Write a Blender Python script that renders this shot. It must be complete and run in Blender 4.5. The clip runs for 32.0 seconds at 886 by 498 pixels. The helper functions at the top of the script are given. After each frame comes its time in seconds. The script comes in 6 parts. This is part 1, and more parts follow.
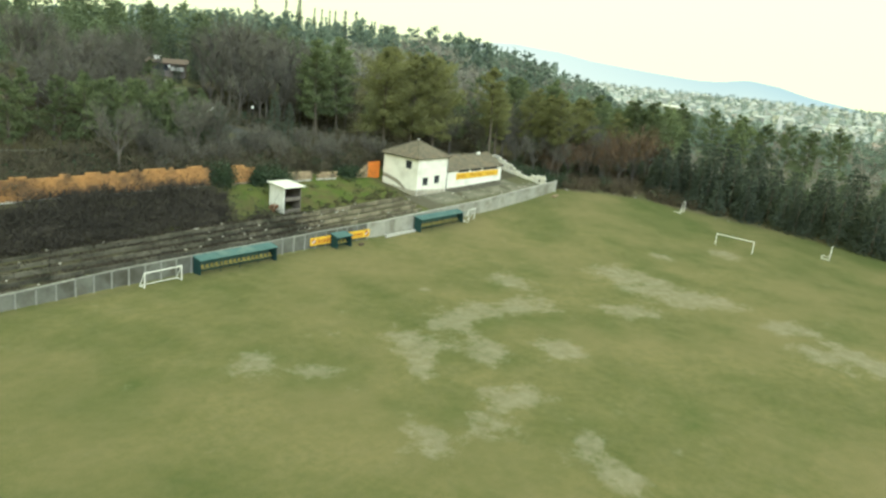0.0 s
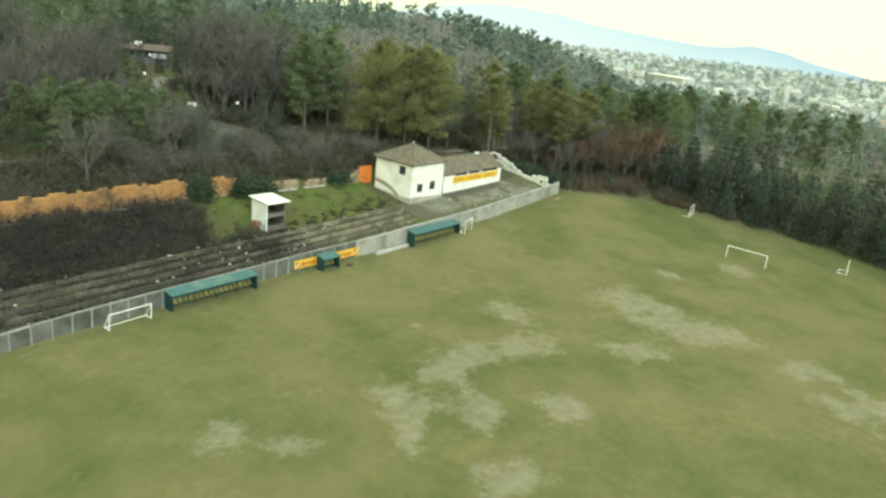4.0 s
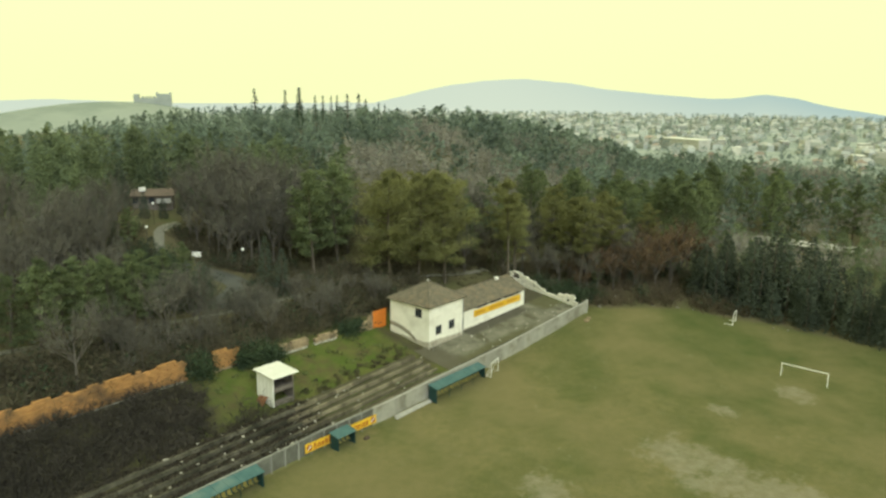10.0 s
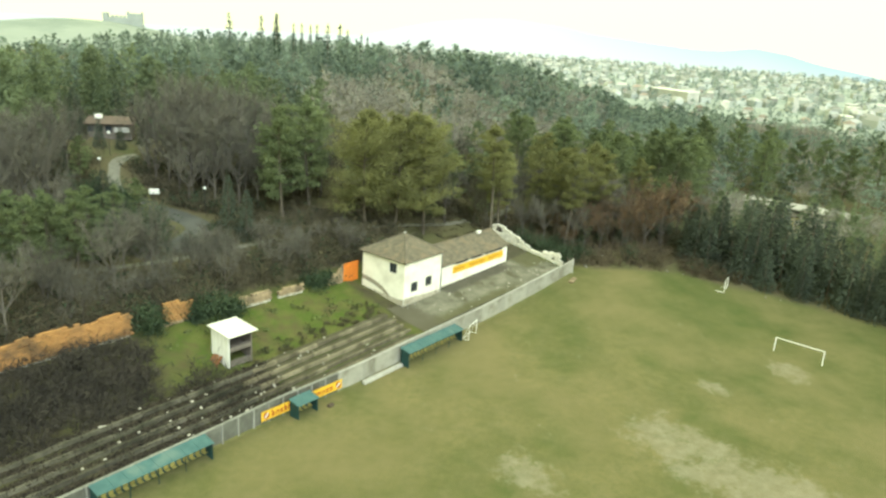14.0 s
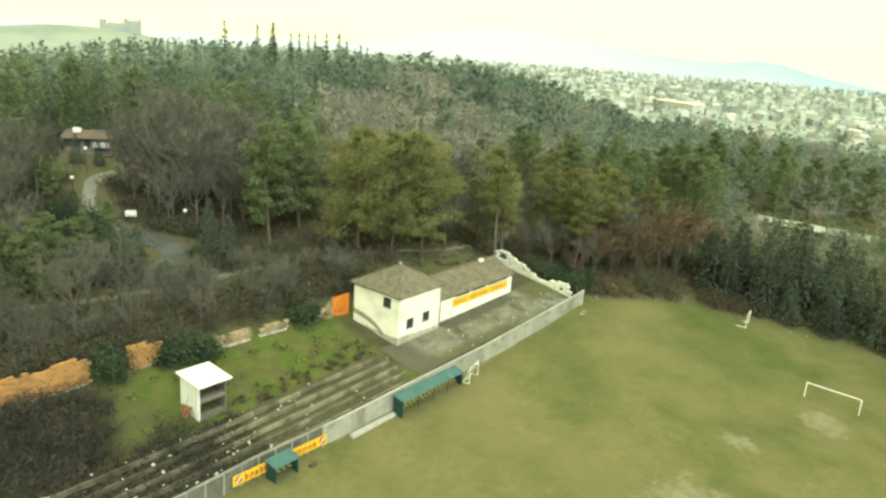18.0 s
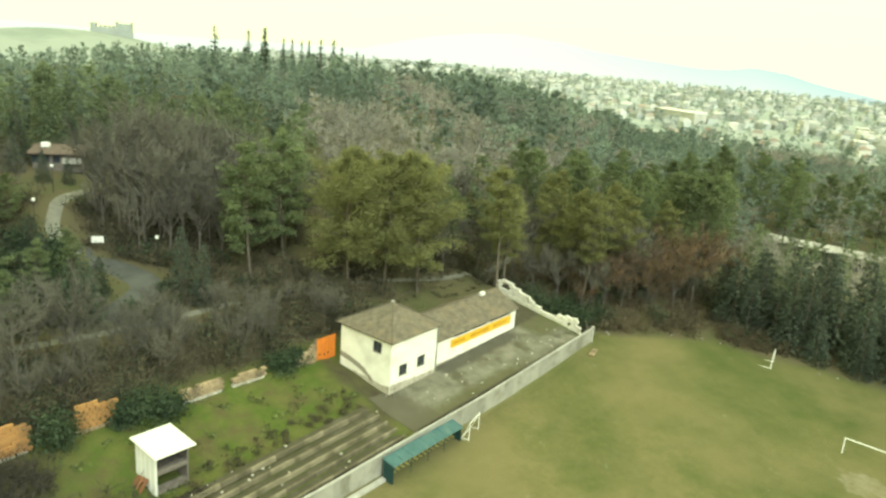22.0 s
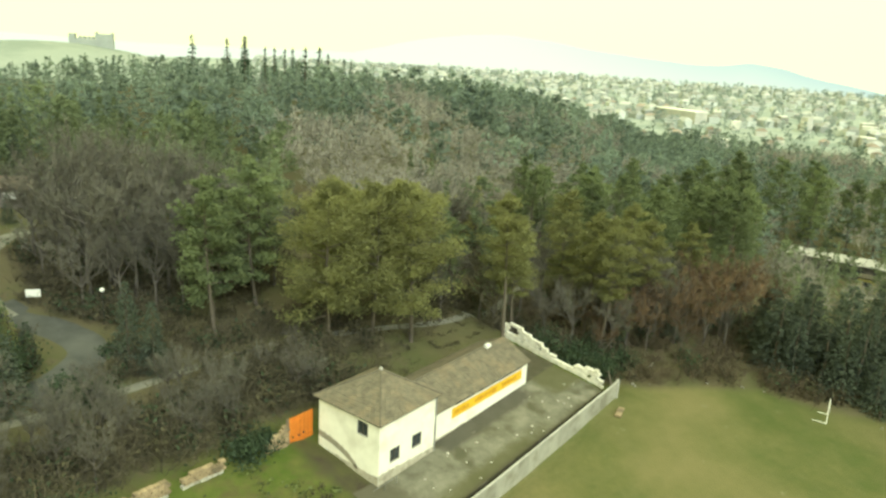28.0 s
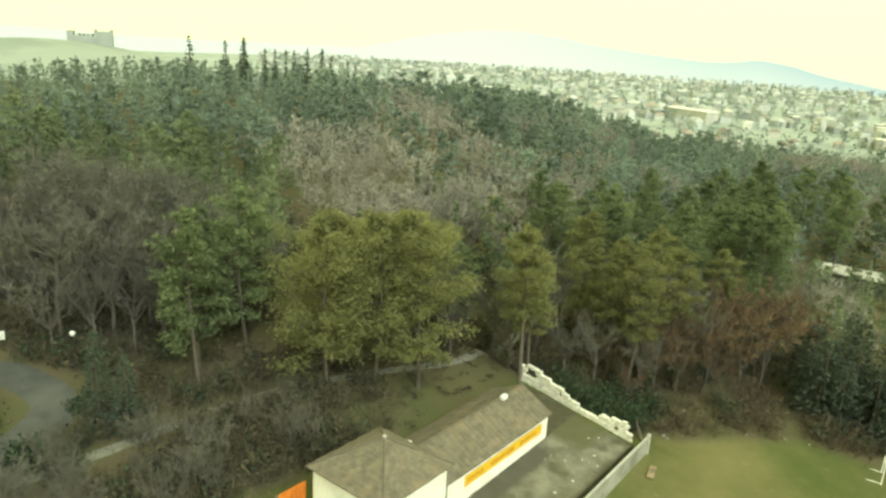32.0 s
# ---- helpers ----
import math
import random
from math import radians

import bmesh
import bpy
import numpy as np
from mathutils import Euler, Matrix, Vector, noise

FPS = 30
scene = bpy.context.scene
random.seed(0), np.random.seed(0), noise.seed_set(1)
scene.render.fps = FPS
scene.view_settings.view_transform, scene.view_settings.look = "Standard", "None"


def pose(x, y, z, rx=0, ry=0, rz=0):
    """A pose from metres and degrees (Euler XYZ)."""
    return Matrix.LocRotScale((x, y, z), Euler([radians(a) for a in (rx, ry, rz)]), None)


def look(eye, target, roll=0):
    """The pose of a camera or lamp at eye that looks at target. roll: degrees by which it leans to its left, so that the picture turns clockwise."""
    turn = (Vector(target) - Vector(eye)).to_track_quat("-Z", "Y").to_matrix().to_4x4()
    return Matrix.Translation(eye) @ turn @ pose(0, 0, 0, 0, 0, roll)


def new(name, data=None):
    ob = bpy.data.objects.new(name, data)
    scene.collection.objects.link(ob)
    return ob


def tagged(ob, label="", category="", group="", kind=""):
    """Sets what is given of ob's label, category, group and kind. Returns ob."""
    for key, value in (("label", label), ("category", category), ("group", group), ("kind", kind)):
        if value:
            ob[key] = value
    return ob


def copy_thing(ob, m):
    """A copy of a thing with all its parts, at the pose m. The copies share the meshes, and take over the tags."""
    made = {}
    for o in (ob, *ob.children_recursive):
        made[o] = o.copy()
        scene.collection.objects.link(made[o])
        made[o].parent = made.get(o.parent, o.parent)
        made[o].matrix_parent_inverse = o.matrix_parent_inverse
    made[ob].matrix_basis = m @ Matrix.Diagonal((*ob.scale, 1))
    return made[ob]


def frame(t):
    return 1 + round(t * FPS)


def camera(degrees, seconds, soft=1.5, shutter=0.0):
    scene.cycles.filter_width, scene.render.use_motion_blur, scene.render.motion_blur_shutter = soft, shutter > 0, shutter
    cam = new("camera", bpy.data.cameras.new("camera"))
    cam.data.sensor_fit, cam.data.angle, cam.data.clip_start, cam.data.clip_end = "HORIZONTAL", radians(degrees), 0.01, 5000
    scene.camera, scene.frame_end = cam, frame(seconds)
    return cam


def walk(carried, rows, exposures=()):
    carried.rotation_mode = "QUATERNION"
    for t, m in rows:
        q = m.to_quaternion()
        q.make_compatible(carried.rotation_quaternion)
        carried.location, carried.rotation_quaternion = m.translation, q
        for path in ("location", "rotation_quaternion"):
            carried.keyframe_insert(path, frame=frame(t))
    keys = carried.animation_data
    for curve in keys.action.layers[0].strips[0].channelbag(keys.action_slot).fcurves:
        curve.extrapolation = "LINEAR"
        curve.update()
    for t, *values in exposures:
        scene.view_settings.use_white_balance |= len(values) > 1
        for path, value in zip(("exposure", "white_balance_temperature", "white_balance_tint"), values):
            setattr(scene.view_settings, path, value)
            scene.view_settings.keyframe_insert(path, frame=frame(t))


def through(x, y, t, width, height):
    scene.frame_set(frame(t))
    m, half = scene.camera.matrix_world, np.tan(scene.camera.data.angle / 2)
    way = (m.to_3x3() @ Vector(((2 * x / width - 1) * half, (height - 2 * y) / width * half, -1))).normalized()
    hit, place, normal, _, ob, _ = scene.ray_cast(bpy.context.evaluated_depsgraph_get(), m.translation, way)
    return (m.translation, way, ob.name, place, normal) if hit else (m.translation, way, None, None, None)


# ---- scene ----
EXPOSURES = [
    (0.0, 0.48, 5150, 5),
    (3.5, 0.5, 5150, 5),
    (9.0, 0.68, 5150, 5),
    (9.5, 0.34, 5750, 6),
    (9.8, 0.14, 5750, 4),
    (10.0, 0.04, 5650, 4),
    (11.1, 0.02, 5000, 5),
    (11.8, 0.6, 5050, 5),
    (12.5, 0.78, 5150, 5),
    (16.0, 0.74, 5700, -1),
    (23.0, 0.73, 5750, -2),
    (27.5, 0.69, 5850, -2),
    (32.0, 0.6, 5900, -2),
]
# seconds; eye in metres; yaw to the left of +y, pitch up and roll in degrees
PATH = [
    (0.0, -60.68, -68.58, 26.38, -52.78, -15.04, 5.74),
    (0.5, -59.75, -67.81, 26.87, -52.50, -15.44, 5.76),
    (1.0, -58.88, -67.03, 27.40, -53.44, -15.84, 5.66),
    (1.5, -58.08, -66.27, 28.03, -53.25, -17.31, 5.76),
    (2.0, -57.32, -65.56, 28.72, -53.25, -18.31, 5.69),
    (2.5, -56.49, -64.90, 29.43, -53.47, -17.99, 6.03),
    (3.0, -55.67, -64.30, 30.18, -53.57, -17.04, 5.65),
    (3.5, -54.87, -63.75, 30.94, -53.24, -17.96, 6.38),
    (5.5, -51.57, -62.33, 34.18, -52.94, -17.29, 5.95),
    (6.0, -50.82, -61.72, 34.82, -52.47, -17.37, 6.79),
    (6.5, -50.05, -61.09, 35.46, -52.78, -17.39, 6.43),
    (7.0, -49.32, -60.45, 36.09, -52.73, -17.90, 6.42),
    (7.5, -48.58, -59.81, 36.77, -52.83, -17.88, 6.33),
    (8.0, -47.90, -59.21, 37.53, -52.78, -17.58, 6.54),
    (8.5, -47.16, -58.65, 38.44, -52.43, -17.95, 5.78),
    (9.0, -46.40, -58.23, 39.33, -52.22, -17.52, 3.75),
    (9.1, -46.32, -58.21, 39.37, -51.23, -14.22, 2.34),
    (9.2, -46.24, -58.20, 39.41, -50.43, -11.55, 1.19),
    (9.3, -46.15, -58.18, 39.46, -50.08, -10.37, 0.69),
    (9.4, -46.07, -58.16, 39.50, -49.91, -9.78, 0.43),
    (9.5, -45.98, -58.14, 39.55, -49.87, -9.67, 0.38),
    (10.0, -45.46, -57.60, 39.49, -50.50, -12.34, 0.59),
    (10.5, -44.84, -56.61, 39.39, -51.19, -16.65, 3.14),
    (11.0, -44.10, -55.57, 39.27, -51.93, -20.18, 4.85),
    (11.5, -43.24, -54.76, 39.21, -52.35, -19.57, 5.29),
    (12.0, -42.32, -54.19, 39.17, -52.65, -17.85, 4.55),
    (12.5, -41.48, -53.71, 39.15, -52.35, -16.53, 3.51),
    (13.0, -40.67, -53.20, 39.13, -52.27, -16.56, 3.13),
    (13.5, -39.85, -52.62, 39.08, -52.37, -16.75, 3.34),
    (15.5, -36.16, -50.08, 38.94, -52.63, -17.03, 4.62),
    (16.0, -35.29, -49.34, 39.05, -52.57, -17.40, 3.82),
    (16.5, -34.49, -48.61, 39.16, -52.20, -17.29, 2.85),
    (17.0, -33.58, -47.90, 39.25, -52.14, -17.04, 3.26),
    (17.5, -32.64, -47.23, 39.34, -52.55, -16.42, 3.82),
    (18.0, -31.74, -46.51, 39.44, -52.34, -16.28, 4.21),
    (18.5, -30.89, -45.82, 39.52, -52.17, -16.60, 4.60),
    (19.0, -30.01, -45.10, 39.63, -51.91, -16.97, 3.54),
    (19.5, -29.04, -44.36, 39.75, -52.58, -17.20, 2.86),
    (20.0, -28.06, -43.52, 39.81, -52.57, -16.80, 2.94),
    (20.5, -27.00, -42.51, 39.89, -52.22, -17.02, 2.63),
    (21.0, -25.96, -41.62, 40.06, -52.27, -17.00, 3.16),
    (21.5, -25.01, -40.89, 40.21, -52.38, -16.18, 3.99),
    (22.0, -24.06, -40.19, 40.32, -52.53, -15.93, 4.68),
    (22.5, -23.15, -39.47, 40.40, -52.44, -16.01, 4.44),
    (23.0, -22.26, -38.79, 40.40, -52.48, -16.47, 3.59),
    (23.5, -21.33, -38.07, 40.46, -52.16, -17.14, 3.97),
    (24.0, -20.40, -37.37, 40.58, -52.41, -17.45, 4.16),
    (24.5, -19.56, -36.70, 40.76, -52.43, -16.83, 4.32),
    (25.0, -18.65, -36.00, 40.90, -52.37, -16.21, 4.59),
    (25.5, -17.66, -35.38, 40.89, -52.73, -16.60, 4.43),
    (27.5, -13.21, -31.69, 40.79, -52.18, -15.91, 4.12),
    (28.0, -12.21, -30.86, 41.10, -52.67, -15.78, 3.39),
    (28.5, -11.35, -29.99, 41.44, -52.44, -15.88, 2.32),
    (29.0, -10.53, -29.07, 41.80, -51.93, -14.92, 4.72),
    (29.5, -9.71, -28.18, 42.04, -52.27, -15.26, 2.05),
    (30.0, -8.84, -27.34, 42.23, -52.42, -15.94, 1.70),
    (30.5, -7.97, -26.59, 42.35, -52.29, -16.51, 2.61),
    (31.0, -7.05, -25.81, 42.50, -52.11, -15.49, 3.67),
    (31.5, -6.09, -25.05, 42.67, -52.64, -16.02, 4.27),
    (32.0, -5.13, -24.20, 42.89, -52.34, -16.17, 3.62),
]
cam = camera(62.59, 32.0, 2.6)
walk(cam, [(t, pose(x, y, z, 0, 0, yaw) @ pose(0, 0, 0, 90 + pitch) @ pose(0, 0, 0, 0, 0, roll)) for t, x, y, z, yaw, pitch, roll in PATH],
     EXPOSURES)

# ---- light ----
SUN_AZ, SUN_EL = -118.0, 40.0  # degrees: direction towards the sun, counted from +x towards +y, and its height
world = bpy.data.worlds.new("overcast_sky")
scene.world = world
world.use_nodes = True
wn, wl = world.node_tree.nodes, world.node_tree.links
sky = wn.new("ShaderNodeTexSky")
sky.sky_type = "NISHITA"
sky.sun_disc = False
sky.sun_elevation = radians(SUN_EL)
sky.sun_rotation = radians(90 - SUN_AZ)
sky.dust_density = 4.0
veil = wn.new("ShaderNodeMix")
veil.data_type = "RGBA"
veil.inputs["Factor"].default_value = 0.93
veil.inputs["B"].default_value = (10.7, 10.0, 4.6, 1.0)  # even cloud cover, warm white
wl.new(sky.outputs["Color"], veil.inputs["A"])
wl.new(veil.outputs["Result"], wn["Background"].inputs["Color"])
wn["Background"].inputs["Strength"].default_value = 0.106
sun_data = bpy.data.lights.new("sun", "SUN")
sun_data.energy, sun_data.angle, sun_data.color = 1.9, radians(40), (1.0, 0.995, 0.985)
sun = new("sun", sun_data)
sun.matrix_world = look((math.cos(radians(SUN_AZ)) * math.cos(radians(SUN_EL)), math.sin(radians(SUN_AZ)) * math.cos(radians(SUN_EL)), math.sin(radians(SUN_EL))), (0, 0, 0))

# ---- materials ----


def noisy(name, c1, c2, scale=3.0, rough=0.85, bump=0.3, fine=25.0, vary=0.25, by="", metal=0.0, c3=None, patch=0.12, through=0.0):
    """A surface of two colours in two sizes of noise; by: 'object' or 'island' varies its brightness piece by piece; c3: large stains."""
    m = bpy.data.materials.new(name)
    m.use_nodes = True
    n, l = m.node_tree.nodes, m.node_tree.links
    b = n["Principled BSDF"]
    b.inputs["Roughness"].default_value, b.inputs["Metallic"].default_value = rough, metal
    b.inputs["Specular IOR Level"].default_value = 0.25
    geo = n.new("ShaderNodeNewGeometry")
    tex = n.new("ShaderNodeTexNoise")
    tex.inputs["Scale"].default_value, tex.inputs["Detail"].default_value, tex.inputs["Roughness"].default_value = scale, 6, 0.65
    small = n.new("ShaderNodeTexNoise")
    small.inputs["Scale"].default_value, small.inputs["Detail"].default_value = fine, 4
    for t in (tex, small):
        l.new(geo.outputs["Position"], t.inputs["Vector"])
    ramp = n.new("ShaderNodeMapRange")
    ramp.inputs["From Min"].default_value, ramp.inputs["From Max"].default_value = 0.32, 0.68
    l.new(tex.outputs["Fac"], ramp.inputs["Value"])
    mix = n.new("ShaderNodeMix")
    mix.data_type = "RGBA"
    mix.inputs["A"].default_value, mix.inputs["B"].default_value = (*c1, 1), (*c2, 1)
    l.new(ramp.outputs["Result"], mix.inputs["Factor"])
    out = mix.outputs["Result"]
    if c3:
        big = n.new("ShaderNodeTexNoise")
        big.inputs["Scale"].default_value, big.inputs["Detail"].default_value = patch, 5
        l.new(geo.outputs["Position"], big.inputs["Vector"])
        r3 = n.new("ShaderNodeMapRange")
        r3.inputs["From Min"].default_value, r3.inputs["From Max"].default_value = 0.5, 0.66
        l.new(big.outputs["Fac"], r3.inputs["Value"])
        m3 = n.new("ShaderNodeMix")
        m3.data_type = "RGBA"
        m3.inputs["B"].default_value = (*c3, 1)
        l.new(r3.outputs["Result"], m3.inputs["Factor"])
        l.new(out, m3.inputs["A"])
        out = m3.outputs["Result"]
    hsv = n.new("ShaderNodeHueSaturation")
    l.new(out, hsv.inputs["Color"])
    val = n.new("ShaderNodeMapRange")
    val.inputs["To Min"].default_value, val.inputs["To Max"].default_value = 1 - vary, 1 + vary
    if by == "object":
        l.new(n.new("ShaderNodeObjectInfo").outputs["Random"], val.inputs["Value"])
    elif by == "island":
        l.new(geo.outputs["Random Per Island"], val.inputs["Value"])
    elif by in ("tree", "grove"):
        # one tone for each tree (its object's, or in a joined wood its attribute's) with a little from spray to spray
        if by == "tree":
            own = n.new("ShaderNodeObjectInfo").outputs["Random"]
        else:
            att = n.new("ShaderNodeAttribute")
            att.attribute_name = "tone"
            own = att.outputs["Fac"]
        both = n.new("ShaderNodeMix")
        both.inputs["Factor"].default_value = 0.25
        l.new(own, both.inputs["A"])
        l.new(geo.outputs["Random Per Island"], both.inputs["B"])
        l.new(both.outputs["Result"], val.inputs["Value"])
    else:
        l.new(small.outputs["Fac"], val.inputs["Value"])
    l.new(val.outputs["Result"], hsv.inputs["Value"])
    l.new(hsv.outputs["Color"], b.inputs["Base Color"])
    if bump:
        bp = n.new("ShaderNodeBump")
        bp.inputs["Strength"].default_value, bp.inputs["Distance"].default_value = bump, 0.05
        l.new(small.outputs["Fac"], bp.inputs["Height"])
        l.new(bp.outputs["Normal"], b.inputs["Normal"])
    if through:
        tr = n.new("ShaderNodeBsdfTranslucent")
        l.new(hsv.outputs["Color"], tr.inputs["Color"])
        ms = n.new("ShaderNodeMixShader")
        ms.inputs["Fac"].default_value = through
        l.new(b.outputs["BSDF"], ms.inputs[1])
        l.new(tr.outputs["BSDF"], ms.inputs[2])
        l.new(ms.outputs["Shader"], n["Material Output"].inputs["Surface"])
    return m


M = {}
M["plaster"] = noisy("white_plaster", (0.85, 0.825, 0.73), (0.76, 0.735, 0.645), 0.8, 0.9, 0.3, 14, 0.05, c3=(0.66, 0.63, 0.54), patch=0.45)
M["plaster_old"] = noisy("stained_plaster", (0.54, 0.5, 0.41), (0.36, 0.33, 0.265), 1.3, 0.9, 0.5, 9, 0.2, c3=(0.28, 0.255, 0.2), patch=0.9)
M["roof"] = noisy("weathered_roof_tile", (0.185, 0.158, 0.116), (0.115, 0.104, 0.08), 1.6, 0.95, 0.5, 9, 0.1, "object", c3=(0.19, 0.153, 0.106), patch=0.5)
M["roof_ridge"] = noisy("ridge_tile", (0.15, 0.13, 0.1), (0.1, 0.09, 0.07), 2.5, 0.95, 0.4, 9, 0.1)
M["roof_bed"] = noisy("roof_underlay", (0.11, 0.095, 0.07), (0.07, 0.065, 0.05), 2, 0.95, 0.3)
M["concrete"] = noisy("weathered_concrete", (0.30, 0.29, 0.25), (0.2, 0.19, 0.165), 1.2, 0.9, 0.4, 12, 0.12, c3=(0.15, 0.145, 0.115), patch=0.5)
M["panel"] = noisy("concrete_panel", (0.34, 0.33, 0.282), (0.262, 0.255, 0.214), 0.8, 0.9, 0.4, 8, 0.1, "object", c3=(0.205, 0.195, 0.152), patch=0.5)
M["coping"] = noisy("pale_concrete", (0.45, 0.44, 0.40), (0.34, 0.33, 0.3), 1.5, 0.9, 0.3, 10, 0.1, "object")
M["step"] = noisy("terrace_concrete", (0.215, 0.188, 0.13), (0.11, 0.098, 0.066), 1.1, 0.95, 0.6, 8, 0.35, "object", c3=(0.078, 0.07, 0.044), patch=0.35)
M["white_paint"] = noisy("white_paint", (0.80, 0.79, 0.74), (0.70, 0.69, 0.64), 3, 0.5, 0.05, 20, 0.05)
M["sheet"] = noisy("white_sheet_metal", (0.78, 0.77, 0.72), (0.66, 0.65, 0.6), 0.8, 0.45, 0.05, 12, 0.05)
M["dark_wood"] = noisy("dark_wood", (0.10, 0.075, 0.055), (0.05, 0.04, 0.03), 3, 0.85, 0.4)
M["plank"] = noisy("grey_plank", (0.23, 0.2, 0.17), (0.13, 0.115, 0.1), 4, 0.85, 0.4, 20, 0.2, "object")
M["interior"] = noisy("dim_interior", (0.12, 0.11, 0.1), (0.07, 0.065, 0.06), 2, 0.95, 0.2)
M["orange"] = noisy("orange_gate_paint", (0.62, 0.2, 0.025), (0.5, 0.15, 0.02), 1.5, 0.6, 0.1, 10, 0.12, "object")
M["brick"] = noisy("orange_brick", (0.44, 0.24, 0.085), (0.3, 0.165, 0.068), 0.55, 0.95, 0.8, 5, 0.07, "object", c3=(0.17, 0.105, 0.055), patch=0.35)
M["brick_pale"] = noisy("pale_rubble", (0.4, 0.31, 0.195), (0.25, 0.19, 0.12), 1.1, 0.95, 0.8, 5, 0.12, "object", c3=(0.15, 0.12, 0.08), patch=0.7)
M["stone"] = noisy("pale_stone", (0.5, 0.48, 0.42), (0.33, 0.31, 0.26), 1.8, 0.95, 0.7, 6, 0.15, "object")
M["stone_white"] = noisy("whitewashed_stone", (0.8, 0.78, 0.69), (0.6, 0.56, 0.47), 1.6, 0.95, 0.7, 6, 0.12, "object")
M["teal"] = noisy("teal_roof_sheet", (0.075, 0.145, 0.15), (0.05, 0.108, 0.118), 1.2, 0.5, 0.1, 12, 0.1, c3=(0.11, 0.17, 0.165), patch=0.6)
M["dark_green"] = noisy("dark_green_panel", (0.02, 0.055, 0.055), (0.014, 0.04, 0.04), 1.5, 0.55, 0.1)
M["seat"] = noisy("yellow_seat", (0.38, 0.335, 0.11), (0.28, 0.245, 0.08), 3, 0.5, 0.05, 20, 0.2, "object")
M["steel"] = noisy("galvanised_steel", (0.35, 0.35, 0.34), (0.25, 0.25, 0.24), 4, 0.45, 0.1, 20, 0.1, metal=0.6)
M["yellow_banner"] = noisy("yellow_banner", (0.75, 0.47, 0.03), (0.66, 0.40, 0.03), 1.0, 0.55, 0.05, 10, 0.06)
M["banner_red"] = noisy("dark_red_print", (0.33, 0.06, 0.02), (0.26, 0.05, 0.02), 2, 0.55, 0.02)
M["banner_brown"] = noisy("ochre_print", (0.5, 0.25, 0.02), (0.42, 0.2, 0.02), 2, 0.55, 0.02)
M["banner_white"] = noisy("white_print", (0.75, 0.72, 0.62), (0.68, 0.66, 0.56), 2, 0.55, 0.02)
M["dark_metal"] = noisy("dark_metal", (0.04, 0.04, 0.04), (0.03, 0.03, 0.03), 3, 0.5, 0.1)
M["asphalt"] = noisy("worn_asphalt", (0.088, 0.09, 0.085), (0.06, 0.062, 0.058), 0.7, 0.9, 0.3, 10, 0.1, c3=(0.105, 0.106, 0.097), patch=0.15)
M["path"] = noisy("pale_gravel_path", (0.225, 0.22, 0.185), (0.155, 0.15, 0.127), 0.8, 0.95, 0.4, 8, 0.12)
M["yard"] = noisy("yard_concrete", (0.215, 0.203, 0.16), (0.108, 0.104, 0.075), 0.5, 0.95, 0.4, 6, 0.18, c3=(0.085, 0.082, 0.052), patch=0.3)
M["pine_leaf"] = noisy("pine_needles", (0.3, 0.3, 0.122), (0.185, 0.192, 0.088), 0.35, 0.8, 0, 3, 0.34, "tree", through=0.5)
# Dark green needles, tinted a little bluer for haze, as is spruce_leaf.
M["pine_dark"] = noisy("dark_pine_needles", (0.2, 0.235, 0.115), (0.128, 0.158, 0.083), 0.3, 0.8, 0, 3, 0.34, "tree", through=0.5)
M["spruce_leaf"] = noisy("spruce_needles", (0.116, 0.136, 0.1), (0.074, 0.092, 0.07), 0.4, 0.8, 0, 3, 0.35, "tree", through=0.45)
M["cypress_leaf"] = noisy("cypress_needles", (0.055, 0.085, 0.055), (0.04, 0.065, 0.042), 0.4, 0.85, 0, 3, 0.35, "island", through=0.2)
M["ivy_leaf"] = noisy("ivy_leaves", (0.06, 0.085, 0.045), (0.035, 0.055, 0.03), 0.6, 0.6, 0, 3, 0.4, "island", through=0.25)
# Pine needles paled and blued for distance haze; mid_leaf takes less of it.
M["far_leaf"] = noisy("hazed_pine_needles", (0.24, 0.29, 0.235), (0.168, 0.212, 0.182), 0.05, 0.9, 0, 1, 0.38, "grove", through=0.5)
M["mid_leaf"] = noisy("half_hazed_pine_needles", (0.225, 0.262, 0.15), (0.145, 0.18, 0.11), 0.05, 0.9, 0, 1, 0.42, "grove", through=0.5)
M["bark"] = noisy("pine_bark", (0.145, 0.122, 0.095), (0.09, 0.077, 0.06), 2, 0.95, 0.6, 8, 0.2)
M["bark_grey"] = noisy("grey_bark", (0.15, 0.135, 0.115), (0.09, 0.08, 0.07), 2, 0.95, 0.6, 8, 0.2)
# Lighter than twig_near, with the haze over the far woods in its colour.
M["twig"] = noisy("bare_twigs", (0.285, 0.27, 0.228), (0.195, 0.183, 0.155), 0.12, 0.95, 0, 3, 0.4, "grove")
M["twig_pale"] = noisy("pale_twigs", (0.32, 0.3, 0.25), (0.22, 0.2, 0.17), 0.5, 0.95, 0, 3, 0.3, "island")
M["twig_rust"] = noisy("rusty_leaves", (0.15, 0.098, 0.055), (0.085, 0.062, 0.04), 0.5, 0.95, 0, 3, 0.35, "tree")
M["bramble"] = noisy("bramble_twigs", (0.065, 0.057, 0.046), (0.036, 0.033, 0.027), 0.3, 0.95, 0, 3, 0.4, "island")
M["tuft"] = noisy("grass_tufts", (0.115, 0.135, 0.045), (0.075, 0.085, 0.035), 0.5, 0.9, 0, 3, 0.4, "island")
M["town_wall"] = noisy("pale_house_wall", (0.5, 0.49, 0.44), (0.36, 0.35, 0.32), 0.2, 0.9, 0, 1, 0.4, "object")
